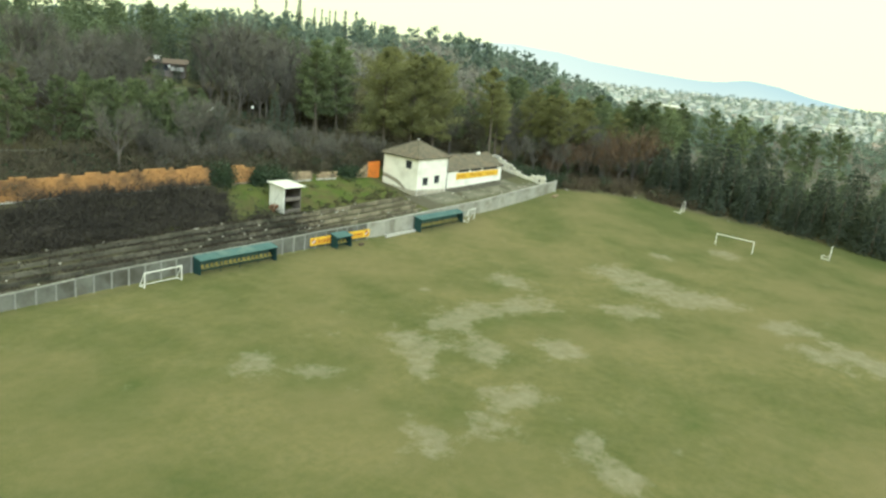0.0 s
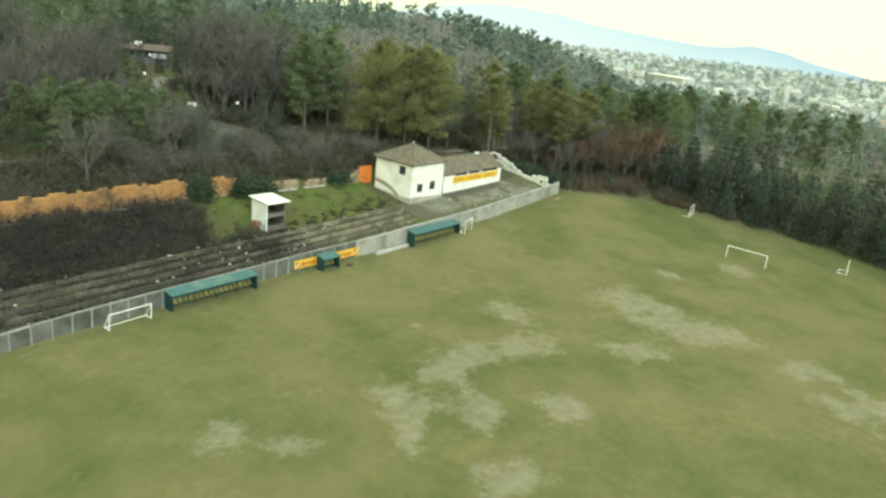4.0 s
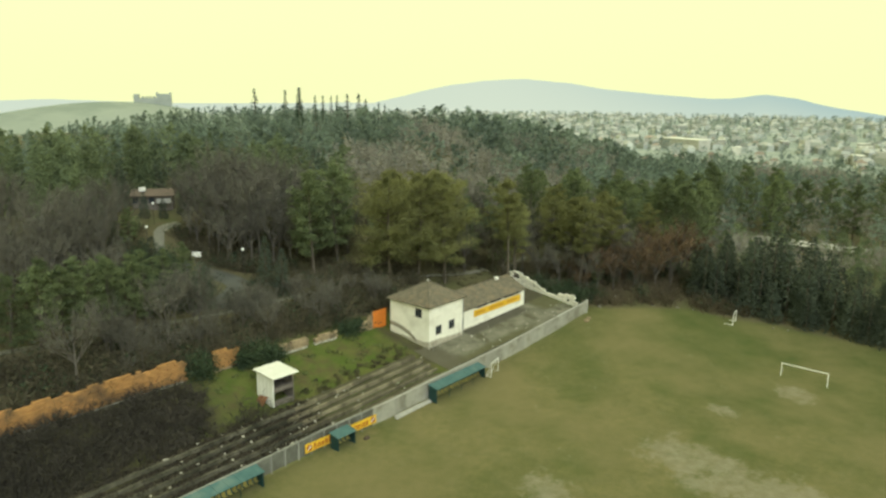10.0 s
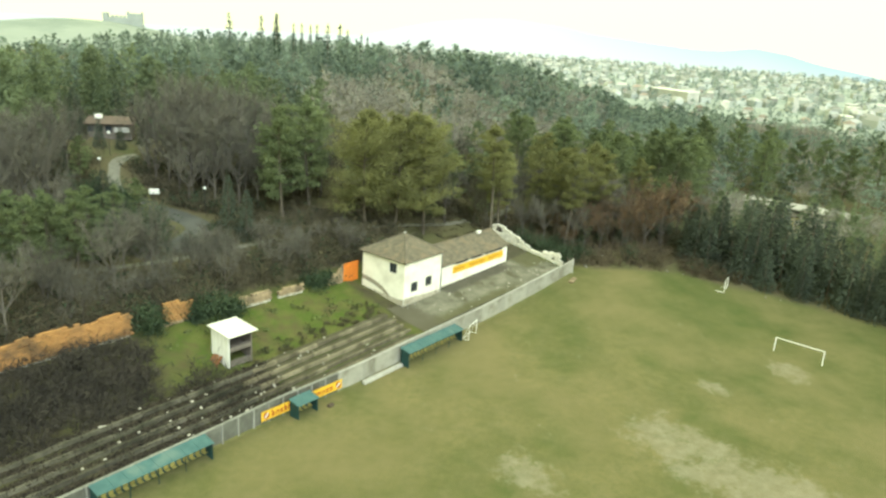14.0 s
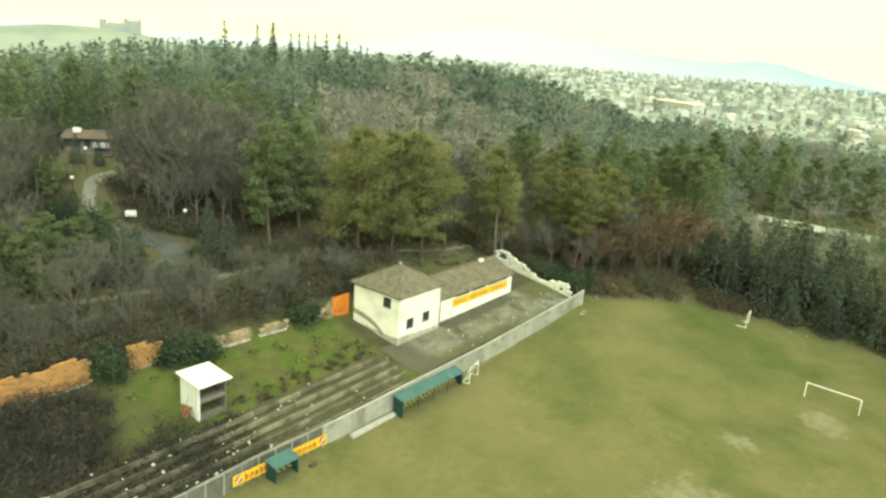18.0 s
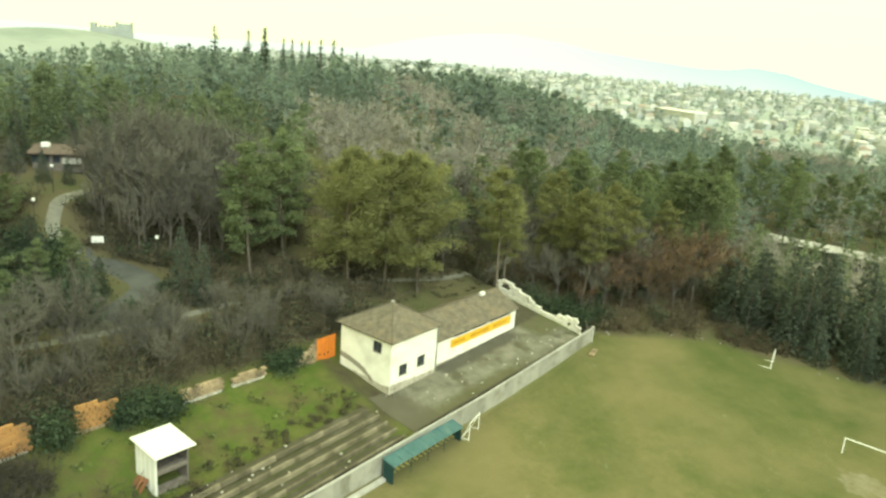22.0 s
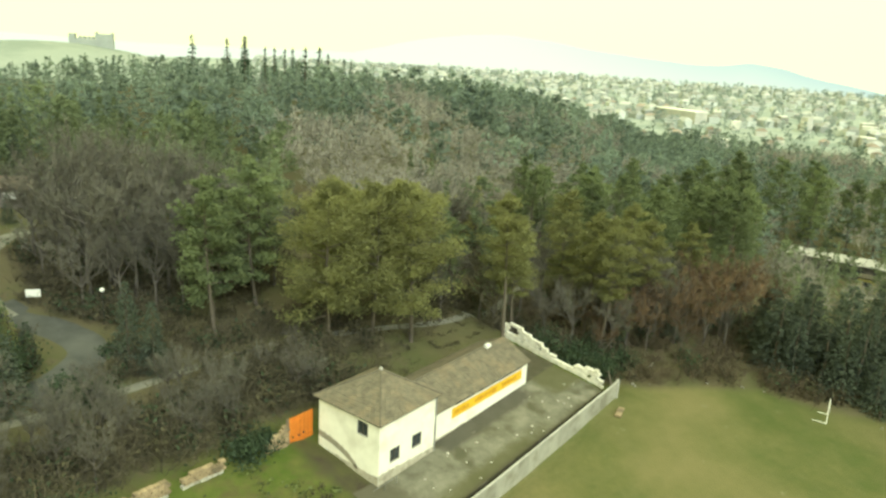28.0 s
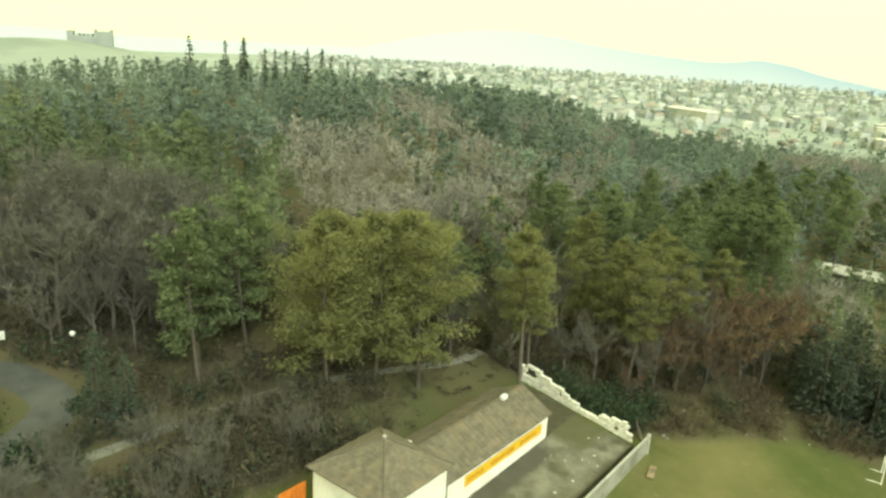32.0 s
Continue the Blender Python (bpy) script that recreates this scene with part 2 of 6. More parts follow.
M["town_roof"] = noisy("faded_clay_roof", (0.32, 0.26, 0.21), (0.26, 0.22, 0.19), 0.1, 0.9, 0, 1, 0.3, "object")
# Town walls and roofs paled and blued to carry distance haze.
M["town_stuff_wall"] = noisy("haze_town_walls", (0.46, 0.475, 0.445), (0.36, 0.38, 0.36), 0.03, 0.9, 0, 1, 0.35, "island")
M["town_stuff_roof"] = noisy("haze_town_roofs", (0.38, 0.375, 0.345), (0.32, 0.33, 0.31), 0.02, 0.9, 0, 1, 0.35, "island")
M["rust_board"] = noisy("rusty_board", (0.26, 0.12, 0.055), (0.16, 0.085, 0.045), 2.0, 0.9, 0.4, 12, 0.2, "object")
M["globe"] = noisy("white_lamp_globe", (0.8, 0.8, 0.76), (0.75, 0.75, 0.7), 3, 0.3, 0)
M["castle"] = noisy("pale_grey_masonry", (0.34, 0.36, 0.34), (0.27, 0.29, 0.28), 0.2, 0.95, 0.1, 2, 0.1)
glass = bpy.data.materials.new("dark_window_glass")
glass.use_nodes = True
gb = glass.node_tree.nodes["Principled BSDF"]
gb.inputs["Base Color"].default_value, gb.inputs["Roughness"].default_value, gb.inputs["Specular IOR Level"].default_value = (0.04, 0.047, 0.055, 1), 0.08, 0.6
M["glass"] = glass
# Leaf colour lightened and blued for the haze over the town.
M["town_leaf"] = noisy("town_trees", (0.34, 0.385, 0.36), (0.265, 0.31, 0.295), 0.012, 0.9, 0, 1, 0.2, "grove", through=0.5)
# Backdrop material that glows in haze colours, blue-green mixed towards cream.
haze = bpy.data.materials.new("glowing_haze_ridge")
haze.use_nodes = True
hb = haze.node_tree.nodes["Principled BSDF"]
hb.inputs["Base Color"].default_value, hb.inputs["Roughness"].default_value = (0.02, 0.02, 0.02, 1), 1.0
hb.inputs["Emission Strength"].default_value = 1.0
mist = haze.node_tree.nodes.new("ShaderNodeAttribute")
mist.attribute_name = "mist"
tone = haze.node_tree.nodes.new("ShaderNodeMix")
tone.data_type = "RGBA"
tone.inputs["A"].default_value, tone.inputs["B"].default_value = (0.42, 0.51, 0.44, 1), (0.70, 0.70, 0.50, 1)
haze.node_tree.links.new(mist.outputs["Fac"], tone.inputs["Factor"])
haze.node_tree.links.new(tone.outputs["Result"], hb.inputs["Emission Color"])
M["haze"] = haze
M["shrub_twig"] = noisy("shrub_twigs", (0.114, 0.1, 0.066), (0.062, 0.055, 0.038), 0.3, 0.95, 0, 3, 0.4, "island")
# Stained concrete, with the lens vignette at this end darkened into the colour.
M["panel_dark"] = noisy("stained_vignetted_panel", (0.16, 0.16, 0.138), (0.10, 0.10, 0.085), 1.0, 0.9, 0.3, 10, 0.15, "object", c3=(0.08, 0.076, 0.06), patch=0.4)
M["dry_leaf"] = noisy("withered_leaves", (0.112, 0.1, 0.058), (0.06, 0.056, 0.035), 0.3, 0.95, 0, 3, 0.4, "island", through=0.25)
M["scrub_twig"] = noisy("undergrowth_twigs", (0.12, 0.094, 0.062), (0.068, 0.055, 0.038), 0.4, 0.95, 0, 3, 0.4, "island")
# Coping left of x = 13, its colour darkened for the vignette too.
M["coping_dark"] = noisy("grey_coping", (0.3, 0.3, 0.27), (0.2, 0.2, 0.18), 1.5, 0.9, 0.3, 10, 0.12, "object")
M["plaster_grey"] = noisy("grey_bare_render", (0.36, 0.33, 0.26), (0.24, 0.22, 0.17), 1.8, 0.9, 0.5, 9, 0.2)
M["twig_near"] = noisy("dark_bare_twigs", (0.15, 0.142, 0.116), (0.093, 0.088, 0.073), 0.3, 0.95, 0, 3, 0.35, "tree")
# Mossy steps left of x = 2, darkened further for lens vignette.
M["step_dark"] = noisy("mossy_vignetted_concrete", (0.125, 0.116, 0.088), (0.06, 0.057, 0.042), 1.1, 0.95, 0.6, 8, 0.35, "object", c3=(0.045, 0.045, 0.031), patch=0.35)
M["yellow_dull"] = noisy("dull_yellow_wall", (0.36, 0.33, 0.13), (0.28, 0.25, 0.1), 0.8, 0.9, 0.2, 8, 0.1)
M["leaf_litter"] = noisy("dark_leaf_litter", (0.058, 0.048, 0.034), (0.034, 0.03, 0.022), 0.4, 0.95, 0, 3, 0.4, "island")
M["roof_red"] = noisy("dull_brown_roof", (0.17, 0.125, 0.1), (0.11, 0.09, 0.078), 0.8, 0.9, 0.2, 6, 0.15)


# ---- building blocks ----
def mesh_of(name, verts, faces, material, smooth=False):
    me = bpy.data.meshes.new(name)
    me.from_pydata(verts, [], faces)
    me.materials.append(M[material])
    if smooth:
        me.polygons.foreach_set("use_smooth", [True] * len(me.polygons))
    me.update()
    return me


def link(name, me, parent=None, label="", at=None):
    ob = new(name, me)
    if at is not None:
        ob.matrix_basis = at
    if parent is not None:
        ob.parent = parent
    if label:
        ob["label"] = label
    return ob


def part(name, bm, material, parent=None, label=""):
    me = bpy.data.meshes.new(name)
    bm.to_mesh(me)
    bm.free()
    me.materials.append(M[material])
    return link(name, me, parent, label)


def empty(name, m, **tags):
    ob = new(name)
    ob.empty_display_size = 0.2
    ob.matrix_basis = m
    return tagged(ob, **tags)


def box(bm, c, s, bevel=0.0, turn=None):
    """A box with its centre c and sizes s."""
    r = bmesh.ops.create_cube(bm, size=1.0)
    m = Matrix.Translation(c) @ (turn or Matrix()) @ Matrix.Diagonal((*s, 1))
    bmesh.ops.transform(bm, matrix=m, verts=r["verts"])
    if bevel:
        edges = list({e for v in r["verts"] for e in v.link_edges})
        bmesh.ops.bevel(bm, geom=edges, offset=bevel, segments=1, affect="EDGES")
    return bm


def one_box(c, s, bevel=0.0, turn=None):
    return box(bmesh.new(), c, s, bevel, turn)


def rod(bm, a, b, r, sides=8):
    a, b = Vector(a), Vector(b)
    d = b - a
    q = d.to_track_quat("Z", "Y").to_matrix().to_4x4()
    bmesh.ops.create_cone(bm, cap_ends=True, segments=sides, radius1=r, radius2=r, depth=d.length, matrix=Matrix.Translation((a + b) / 2) @ q)
    return bm


def smooth_step(a, b, v):
    t = np.clip((np.asarray(v, float) - a) / (b - a), 0, 1)
    return t * t * (3 - 2 * t)


# ---- ground ----
def fence_y(x):
    return np.interp(x, [-70, -35, -18, -4, 4, 14, 37, 62], [-1.0, -0.5, 0.1, 0.3, 0.5, 0.0, -0.5, -0.9])


def fence_base(x):
    return np.interp(x, [-70, 12, 22, 37, 50, 62], [0.0, 0.0, 0.18, 0.65, 1.6, 2.65])


def fence_top(x):
    return np.interp(x, [-70, -35, -25, -4, 14, 22, 37, 62], [1.5, 1.6, 2.0, 2.1, 2.4, 2.75, 3.25, 4.85])


def land(x, y):
    """The height of the ground."""
    x, y = np.asarray(x, float), np.asarray(y, float)
    pitch = fence_base(np.minimum(x, 62)) * smooth_step(-34, -1, y) - 0.25 * smooth_step(-20, -40, y) * smooth_step(30, 60, x)
    hill = np.interp(y, [-1, 1, 5, 8.5, 12, 16, 30, 50, 65, 90, 130, 145, 165, 200, 260, 400, 700], [0.8, 1.2, 2.55, 2.75, 3.9, 5.4, 7.4, 10, 13, 17.5, 24, 24.5, 23.5, 22, 20, 4, -4])
    hill = hill + 1.2 * np.sin(x * 0.045 + y * 0.02) * smooth_step(40, 80, y)
    hill = hill + 0.055 * np.clip(x - 5, 0, 22) * smooth_step(0.5, 3, y) * (1 - smooth_step(10, 16, y))
    hill = hill - 9.0 * smooth_step(75, 130, y) * (1 - smooth_step(-10, 80, x))
    under = np.interp(x, [-60, -20, 6, 26], [0.9, 1.35, 1.75, 2.2]) + (y - 0.95) / 1.1 * 0.43 - 0.5  # the terrace steps lie over it
    hill = np.where((x < 26.6) & (y < 5.3), np.minimum(hill, under), hill)
    yard = 3.5 + 0.028 * (x - 38) + 0.14 * (y - 7)
    w = smooth_step(25.5, 28.5, x + 1.5 * smooth_step(8, 4, y) - 1.6 * smooth_step(8, 11, y)) * (1 - smooth_step(61, 66, x)) * (1 - smooth_step(14.5, 19, y))
    hill = hill * (1 - w) + yard * w
    # the hill runs out towards the east
    hill = hill * (1 - smooth_step(180, 380, x + 0.35 * y)) + (-9.0) * smooth_step(180, 380, x + 0.35 * y)
    low = 2.2 - 9.0 * smooth_step(88, 190, x)  # the ground behind the far goal line falls away
    hill = np.where(x > 64, hill * smooth_step(0, 40, y - (x - 64) * 0.3) + low * (1 - smooth_step(0, 40, y - (x - 64) * 0.3)), hill)
    east = smooth_step(80, 95, x)
    flat = pitch * (1 - east) + low * east
    up = smooth_step(-0.15, 0.35, y - fence_y(x))
    z = np.where(x < 64, flat * (1 - up) + hill * up, flat * (1 - smooth_step(0, 4, y)) + hill * smooth_step(0, 4, y))
    z = np.maximum(z, 32.0 - 22 * ((x - 165) / 130) ** 2 - 22 * ((y - 345) / 75) ** 2)  # the fortress hill behind
    # the plain with the town
    r = np.hypot(x + 33, y + 48)
    far = -9.0 - 0.14 * np.clip(r - 1500, 0, None)  # beyond the town the ground drops to bare the glowing ridge backdrop
    z = np.where(r > 420, z * (1 - smooth_step(420, 600, r)) + far * smooth_step(420, 600, r), z)
    return z


def land_z(x, y):
    return float(land(x, y))


def axis_steps(lo, hi, fine, far_lo, far_hi):
    v = list(np.arange(lo, hi + 1e-6, fine))
    s = fine
    while v[-1] < far_hi:
        s *= 1.17
        v.append(v[-1] + s)
    s = fine
    while v[0] > far_lo:
        s *= 1.17
        v.insert(0, v[0] - s)
    return np.array(v)


gx = axis_steps(-70, 100, 0.9, -3600, 3600)
gy = np.sort(np.concatenate([axis_steps(-80, 36, 0.9, -3600, 3600), [-0.05, 0.15, 0.4, 0.65, -0.4, -0.65]]))
GX, GY = np.meshgrid(gx, gy)
GZ = land(GX, GY)
gn = len(gx)
idx = np.arange(len(gx) * len(gy)).reshape(len(gy), gn)
quads = np.stack([idx[:-1, :-1], idx[:-1, 1:], idx[1:, 1:], idx[1:, :-1]], -1).reshape(-1, 4)
ground_mesh = bpy.data.meshes.new("ground")
ground_mesh.from_pydata(np.stack([GX.ravel(), GY.ravel(), GZ.ravel()], -1).tolist(), [], quads.tolist())
ground_mesh.polygons.foreach_set("use_smooth", [True] * len(ground_mesh.polygons))


def lump(px, py, cx, cy, rx, ry, turn=0.0):
    c, s = math.cos(radians(turn)), math.sin(radians(turn))
    u, v = (px - cx) * c + (py - cy) * s, -(px - cx) * s + (py - cy) * c
    return np.clip(1.25 - np.hypot(u / rx, v / ry), 0, 1)


# bare, wet soil worn into the turf: where it lies on the pitch and how wide
WORN = [(-25.3, -23.4, 2.5, 2.8, -39), (-22.3, -27.3, 2.5, 1.7, -39), (-10.7, -28.8, 3.8, 4.1, -38), (-4.4, -27.2, 3.6, 3.2, -37), (1.3, -27.4, 4.8, 3.3, -36), (7.7, -29.9, 4.1, 3.2, -36), (28.5, -30.7, 4.8, 6.3, -34),
        (26.8, -37.4, 6.6, 5.7, -35), (15.8, -38.5, 5.1, 2.9, -36), (27.3, -43.7, 5.6, 3.4, -36), (13.5, -23.3, 2.9, 5.3, -34), (-7.2, -34.1, 2.5, 4.8, -38), (1.5, -19.2, 0.9, 1.2, -35), (-14.8, -32.7, 1.7, 3.5, -39),
        (-23.8, -41.0, 2.6, 2.7, -42), (-13.0, -41.1, 3.6, 2.9, -40), (-18.7, -42.9, 2.6, 2.6, -41), (-15.4, -49.6, 1.7, 3.7, -42), (-17.6, -52.9, 2.4, 2.2, -43), (19.6, -56.9, 2.4, 5.2, -39), (22.1, -61.1, 2.4, 8.4, -39),
        (55.5, -36.0, 2.9, 3.7, -32), (43.7, -30.4, 2.0, 2.2, -32), (-0.9, -39.1, 3.5, 3.6, -38), (26.2, -52.5, 4.6, 2.6, -37)]
worn = np.zeros_like(GX)
for spot in WORN:
    worn = np.minimum(1.0, worn + 1.1 * lump(GX, GY, *spot))
wet = ((GX > -68) & (GX < 84) & (GY < -0.6) & (GY > -76)).astype(float)
bank = smooth_step(0.1, 0.6, GY - fence_y(GX))
edge = np.interp(GY, [-80, -62, -50, -36, -25, -20, -12.5, -5.7, -2.6, 2], [76, 79, 81.5, 83.2, 82.4, 79.5, 77.5, 70, 66, 63.5])
wood_floor = np.maximum(smooth_step(16.5, 20, GY + 2.6 * smooth_step(34, 40, GX)), smooth_step(-0.4, 1.6, GX - edge))
wood_floor = wood_floor * (1 - 0.25 * smooth_step(0.0, 0.9, lump(GX, GY, 49.0, 20.5, 12.0, 5.0, -18)))
scrub = smooth_step(3, -7, GX) * bank * (1 - wood_floor)
for spot in ((28.0, 9.5, 1.9, 6.5, 0), (29.5, 4.6, 4.5, 2.2, 0), (24.5, 5.6, 6, 0.9, 0)):
    scrub = np.maximum(scrub, smooth_step(0.0, 0.7, lump(GX, GY, *spot)) * bank)
# Ground colour paled for haze: the far plain and the fortress hill.
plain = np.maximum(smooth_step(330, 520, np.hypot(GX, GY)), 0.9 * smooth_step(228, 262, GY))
# Turf greener towards both ends, its colour also darkened for the lens vignette.
for key, value in (("worn", worn), ("bank", bank), ("wood", wood_floor), ("scrub", scrub), ("plain", plain), ("green_vignette", np.maximum(smooth_step(28, 72, GX), 0.45 * smooth_step(-24, -48, GX)) * wet)):
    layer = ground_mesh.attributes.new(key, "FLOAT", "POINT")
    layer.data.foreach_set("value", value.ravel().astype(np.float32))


def ground_material():
    m = bpy.data.materials.new("turf_and_soil")
    m.use_nodes = True
    n, l = m.node_tree.nodes, m.node_tree.links
    b = n["Principled BSDF"]
    b.inputs["Roughness"].default_value, b.inputs["Specular IOR Level"].default_value = 0.95, 0.15
    geo = n.new("ShaderNodeNewGeometry")

    def grain(scale, detail=6.0, lo=0.35, hi=0.65, rough=0.6):
        t = n.new("ShaderNodeTexNoise")
        t.inputs["Scale"].default_value, t.inputs["Detail"].default_value, t.inputs["Roughness"].default_value = scale, detail, rough
        l.new(geo.outputs["Position"], t.inputs["Vector"])
        r = n.new("ShaderNodeMapRange")
        r.inputs["From Min"].default_value, r.inputs["From Max"].default_value = lo, hi
        l.new(t.outputs["Fac"], r.inputs["Value"])
        return r.outputs["Result"]

    def blend(fac, a, bb):
        x = n.new("ShaderNodeMix")
        x.data_type = "RGBA"
        l.new(fac, x.inputs["Factor"])
        for s, v in (("A", a), ("B", bb)):
            if isinstance(v, tuple):
                x.inputs[s].default_value = (*v, 1)
            else:
                l.new(v, x.inputs[s])
        return x.outputs["Result"]

    def level(name):
        a = n.new("ShaderNodeAttribute")
        a.attribute_name = name
        return a.outputs["Fac"]

    def sums(op, a, bb):
        x = n.new("ShaderNodeMath")
        x.operation = op
        for k, v in ((0, a), (1, bb)):
            if isinstance(v, float):
                x.inputs[k].default_value = v
            else:
                l.new(v, x.inputs[k])
        return x.outputs["Value"]

    def rise(v, lo, hi):
        r = n.new("ShaderNodeMapRange")
        r.inputs["From Min"].default_value, r.inputs["From Max"].default_value = lo, hi
        l.new(v, r.inputs["Value"])
        return r.outputs["Result"]

    green = blend(grain(1.3, 8, rough=0.75), (0.078, 0.09, 0.029), (0.116, 0.119, 0.041))
    turf = blend(grain(0.085, 6, 0.34, 0.62), green, (0.18, 0.158, 0.07))
    turf = blend(grain(0.11, 6, 0.50, 0.78), turf, (0.068, 0.094, 0.024))
    turf = blend(sums("MULTIPLY", grain(0.42, 7, 0.45, 0.7, 0.7), 0.55), turf, (0.163, 0.149, 0.076))
    turf = blend(sums("MULTIPLY", level("green_vignette"), sums("ADD", sums("MULTIPLY", grain(0.07, 5, 0.35, 0.65), 0.35), 0.3)), turf, (0.056, 0.077, 0.02))
    turf = blend(sums("MULTIPLY", grain(0.9, 9, 0.42, 0.62, 0.78), 0.4), turf, (0.068, 0.09, 0.025))
    turf = blend(sums("MULTIPLY", grain(0.05, 5, 0.46, 0.66), 0.75), turf, (0.18, 0.155, 0.074))
    mud = blend(grain(0.8), (0.32, 0.295, 0.225), (0.21, 0.188, 0.132))
    ragged = sums("ADD", sums("MULTIPLY", grain(0.3, 10, 0.25, 0.75, 0.7), 0.6), sums("MULTIPLY", grain(1.1, 10, 0.25, 0.75, 0.8), 0.4))
    edge = sums("ADD", level("worn"), sums("MULTIPLY", sums("SUBTRACT", ragged, 0.5), 2.6))
    turf = blend(sums("MULTIPLY", rise(edge, 0.42, 0.95), 0.54), turf, mud)
    lawn = blend(grain(0.5, 7), (0.068, 0.098, 0.018), (0.11, 0.118, 0.034))
    lawn = blend(grain(0.35, 7, 0.47, 0.7, 0.7), lawn, (0.088, 0.07, 0.038))
    turf = blend(level("bank"), turf, lawn)
    turf = blend(level("scrub"), turf, blend(grain(0.4), (0.06, 0.05, 0.035), (0.085, 0.085, 0.035)))
    floor = blend(grain(0.15, 6), (0.115, 0.096, 0.058), (0.088, 0.094, 0.042))
    turf = blend(level("wood"), turf, blend(grain(0.6, 6, 0.5, 0.7), floor, (0.115, 0.095, 0.062)))
    # Haze colours of the far ground, paler and bluer than the turf.
    haze_field = blend(grain(0.006, 6), (0.31, 0.345, 0.315), (0.36, 0.39, 0.355))
    turf = blend(level("plain"), turf, blend(grain(0.02, 6, 0.5, 0.6), haze_field, (0.26, 0.30, 0.275)))
    l.new(turf, b.inputs["Base Color"])
    bp = n.new("ShaderNodeBump")
    bp.inputs["Strength"].default_value, bp.inputs["Distance"].default_value = 0.6, 0.08
    l.new(grain(3.5, 8), bp.inputs["Height"])
    l.new(bp.outputs["Normal"], b.inputs["Normal"])
    return m


M["ground"] = ground_material()
ground_mesh.materials.append(M["ground"])
tagged(link("ground", ground_mesh), "patchy turf with muddy spots, bank and wooded hillside", "ground", kind="structure")


def build_ridge():
    """The ridge at the edge of sight: a plain glowing backdrop, its painted haze paler towards the plain."""
    az = np.radians(np.linspace(-20, 110, 261))
    deg = np.degrees(az)
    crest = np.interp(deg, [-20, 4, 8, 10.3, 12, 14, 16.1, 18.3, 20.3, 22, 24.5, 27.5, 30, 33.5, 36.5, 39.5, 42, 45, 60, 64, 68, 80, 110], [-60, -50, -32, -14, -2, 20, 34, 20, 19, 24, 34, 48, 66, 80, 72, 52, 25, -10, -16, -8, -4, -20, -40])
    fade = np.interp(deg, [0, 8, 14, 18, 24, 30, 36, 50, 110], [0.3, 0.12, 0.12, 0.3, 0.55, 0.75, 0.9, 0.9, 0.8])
    rows, mist = [], []
    for k, down in enumerate((0.0, 12.0, 40.0, 85.0, 260.0)):
        for i, a in enumerate(az):
            c = crest[i] + 3 * noise.noise((a * 14, 0, 0)) + 1.5 * noise.noise((a * 60, 2, 0))
            rows.append((-33 + 2700 * math.cos(a), -48 + 2700 * math.sin(a), c - down if k < 4 else -320))
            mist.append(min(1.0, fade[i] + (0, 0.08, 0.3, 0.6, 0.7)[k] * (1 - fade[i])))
    n = len(az)
    faces = [(k * n + i, k * n + i + 1, (k + 1) * n + i + 1, (k + 1) * n + i) for k in range(4) for i in range(n - 1)]
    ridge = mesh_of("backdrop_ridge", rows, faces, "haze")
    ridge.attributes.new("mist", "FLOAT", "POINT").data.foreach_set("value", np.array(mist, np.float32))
    tagged(link("backdrop_ridge", ridge), "distant ridge glowing in painted pale blue-green haze", "backdrop", kind="structure")


build_ridge()


# ---- pitch side ----
def build_fence():
    fence = empty("boundary_wall", pose(0, 0, 0), label="long grey concrete panel wall along the pitch", category="wall", kind="structure")
    xs = np.linspace(-66, 61.6, 70)
    for a, b in zip(xs[:-1], xs[1:]):
        pa, pb = Vector((a, fence_y(a), 0)), Vector((b, fence_y(b), 0))
        d, mid = (pb - pa), (pa + pb) / 2
        turn = Matrix.Rotation(math.atan2(d.y, d.x), 4, "Z")
        za, zb, ta, tb = fence_base(a) - 0.4, fence_base(b) - 0.4, fence_top(a) - 0.12, fence_top(b) - 0.12
        for name, lo_a, lo_b, hi_a, hi_b, depth, mat in (("panel", za, zb, ta, tb, 0.10, "panel"), ("coping", ta + 0.003, tb + 0.003, ta + 0.13, tb + 0.13, 0.2, "coping")):
            bm = one_box((0, 0, 0), (d.length - 0.03, depth, 1.0))
            for v in bm.verts:
                f = v.co.x / d.length + 0.5
                lo, hi = lo_a + (lo_b - lo_a) * f, hi_a + (hi_b - hi_a) * f
                v.co.z = hi if v.co.z > 0 else lo
            bmesh.ops.transform(bm, matrix=Matrix.Translation(mid) @ turn, verts=bm.verts)
            part(name, bm, mat + "_dark" if b < 13 else mat, fence)
        part("post", one_box((a, fence_y(a) - (0.06 if a < 13 else 0.0), (za + ta) / 2 + 0.05), (0.17 if a < 13 else 0.08, 0.17 if a < 13 else 0.13, ta - za + 0.1), 0.02), "coping_dark" if a < 13 else "panel", fence)
    x = xs[-1]
    part("end_post", one_box((x + 0.15, fence_y(x), (fence_base(x) + fence_top(x)) / 2 - 0.1), (0.35, 0.32, fence_top(x) - fence_base(x) + 0.5), 0.03), "coping", fence, "pale concrete end post")
    return fence


def tier(x, k):
    """Edge of the terrace's tier k: its y and its height."""
    return 0.95 + k * 1.02 + 0.5 * smooth_step(5, -20, x) * k / 4, np.interp(x, [-60, -20, 6, 26], [0.9, 1.35, 1.75, 2.2]) + k * 0.43


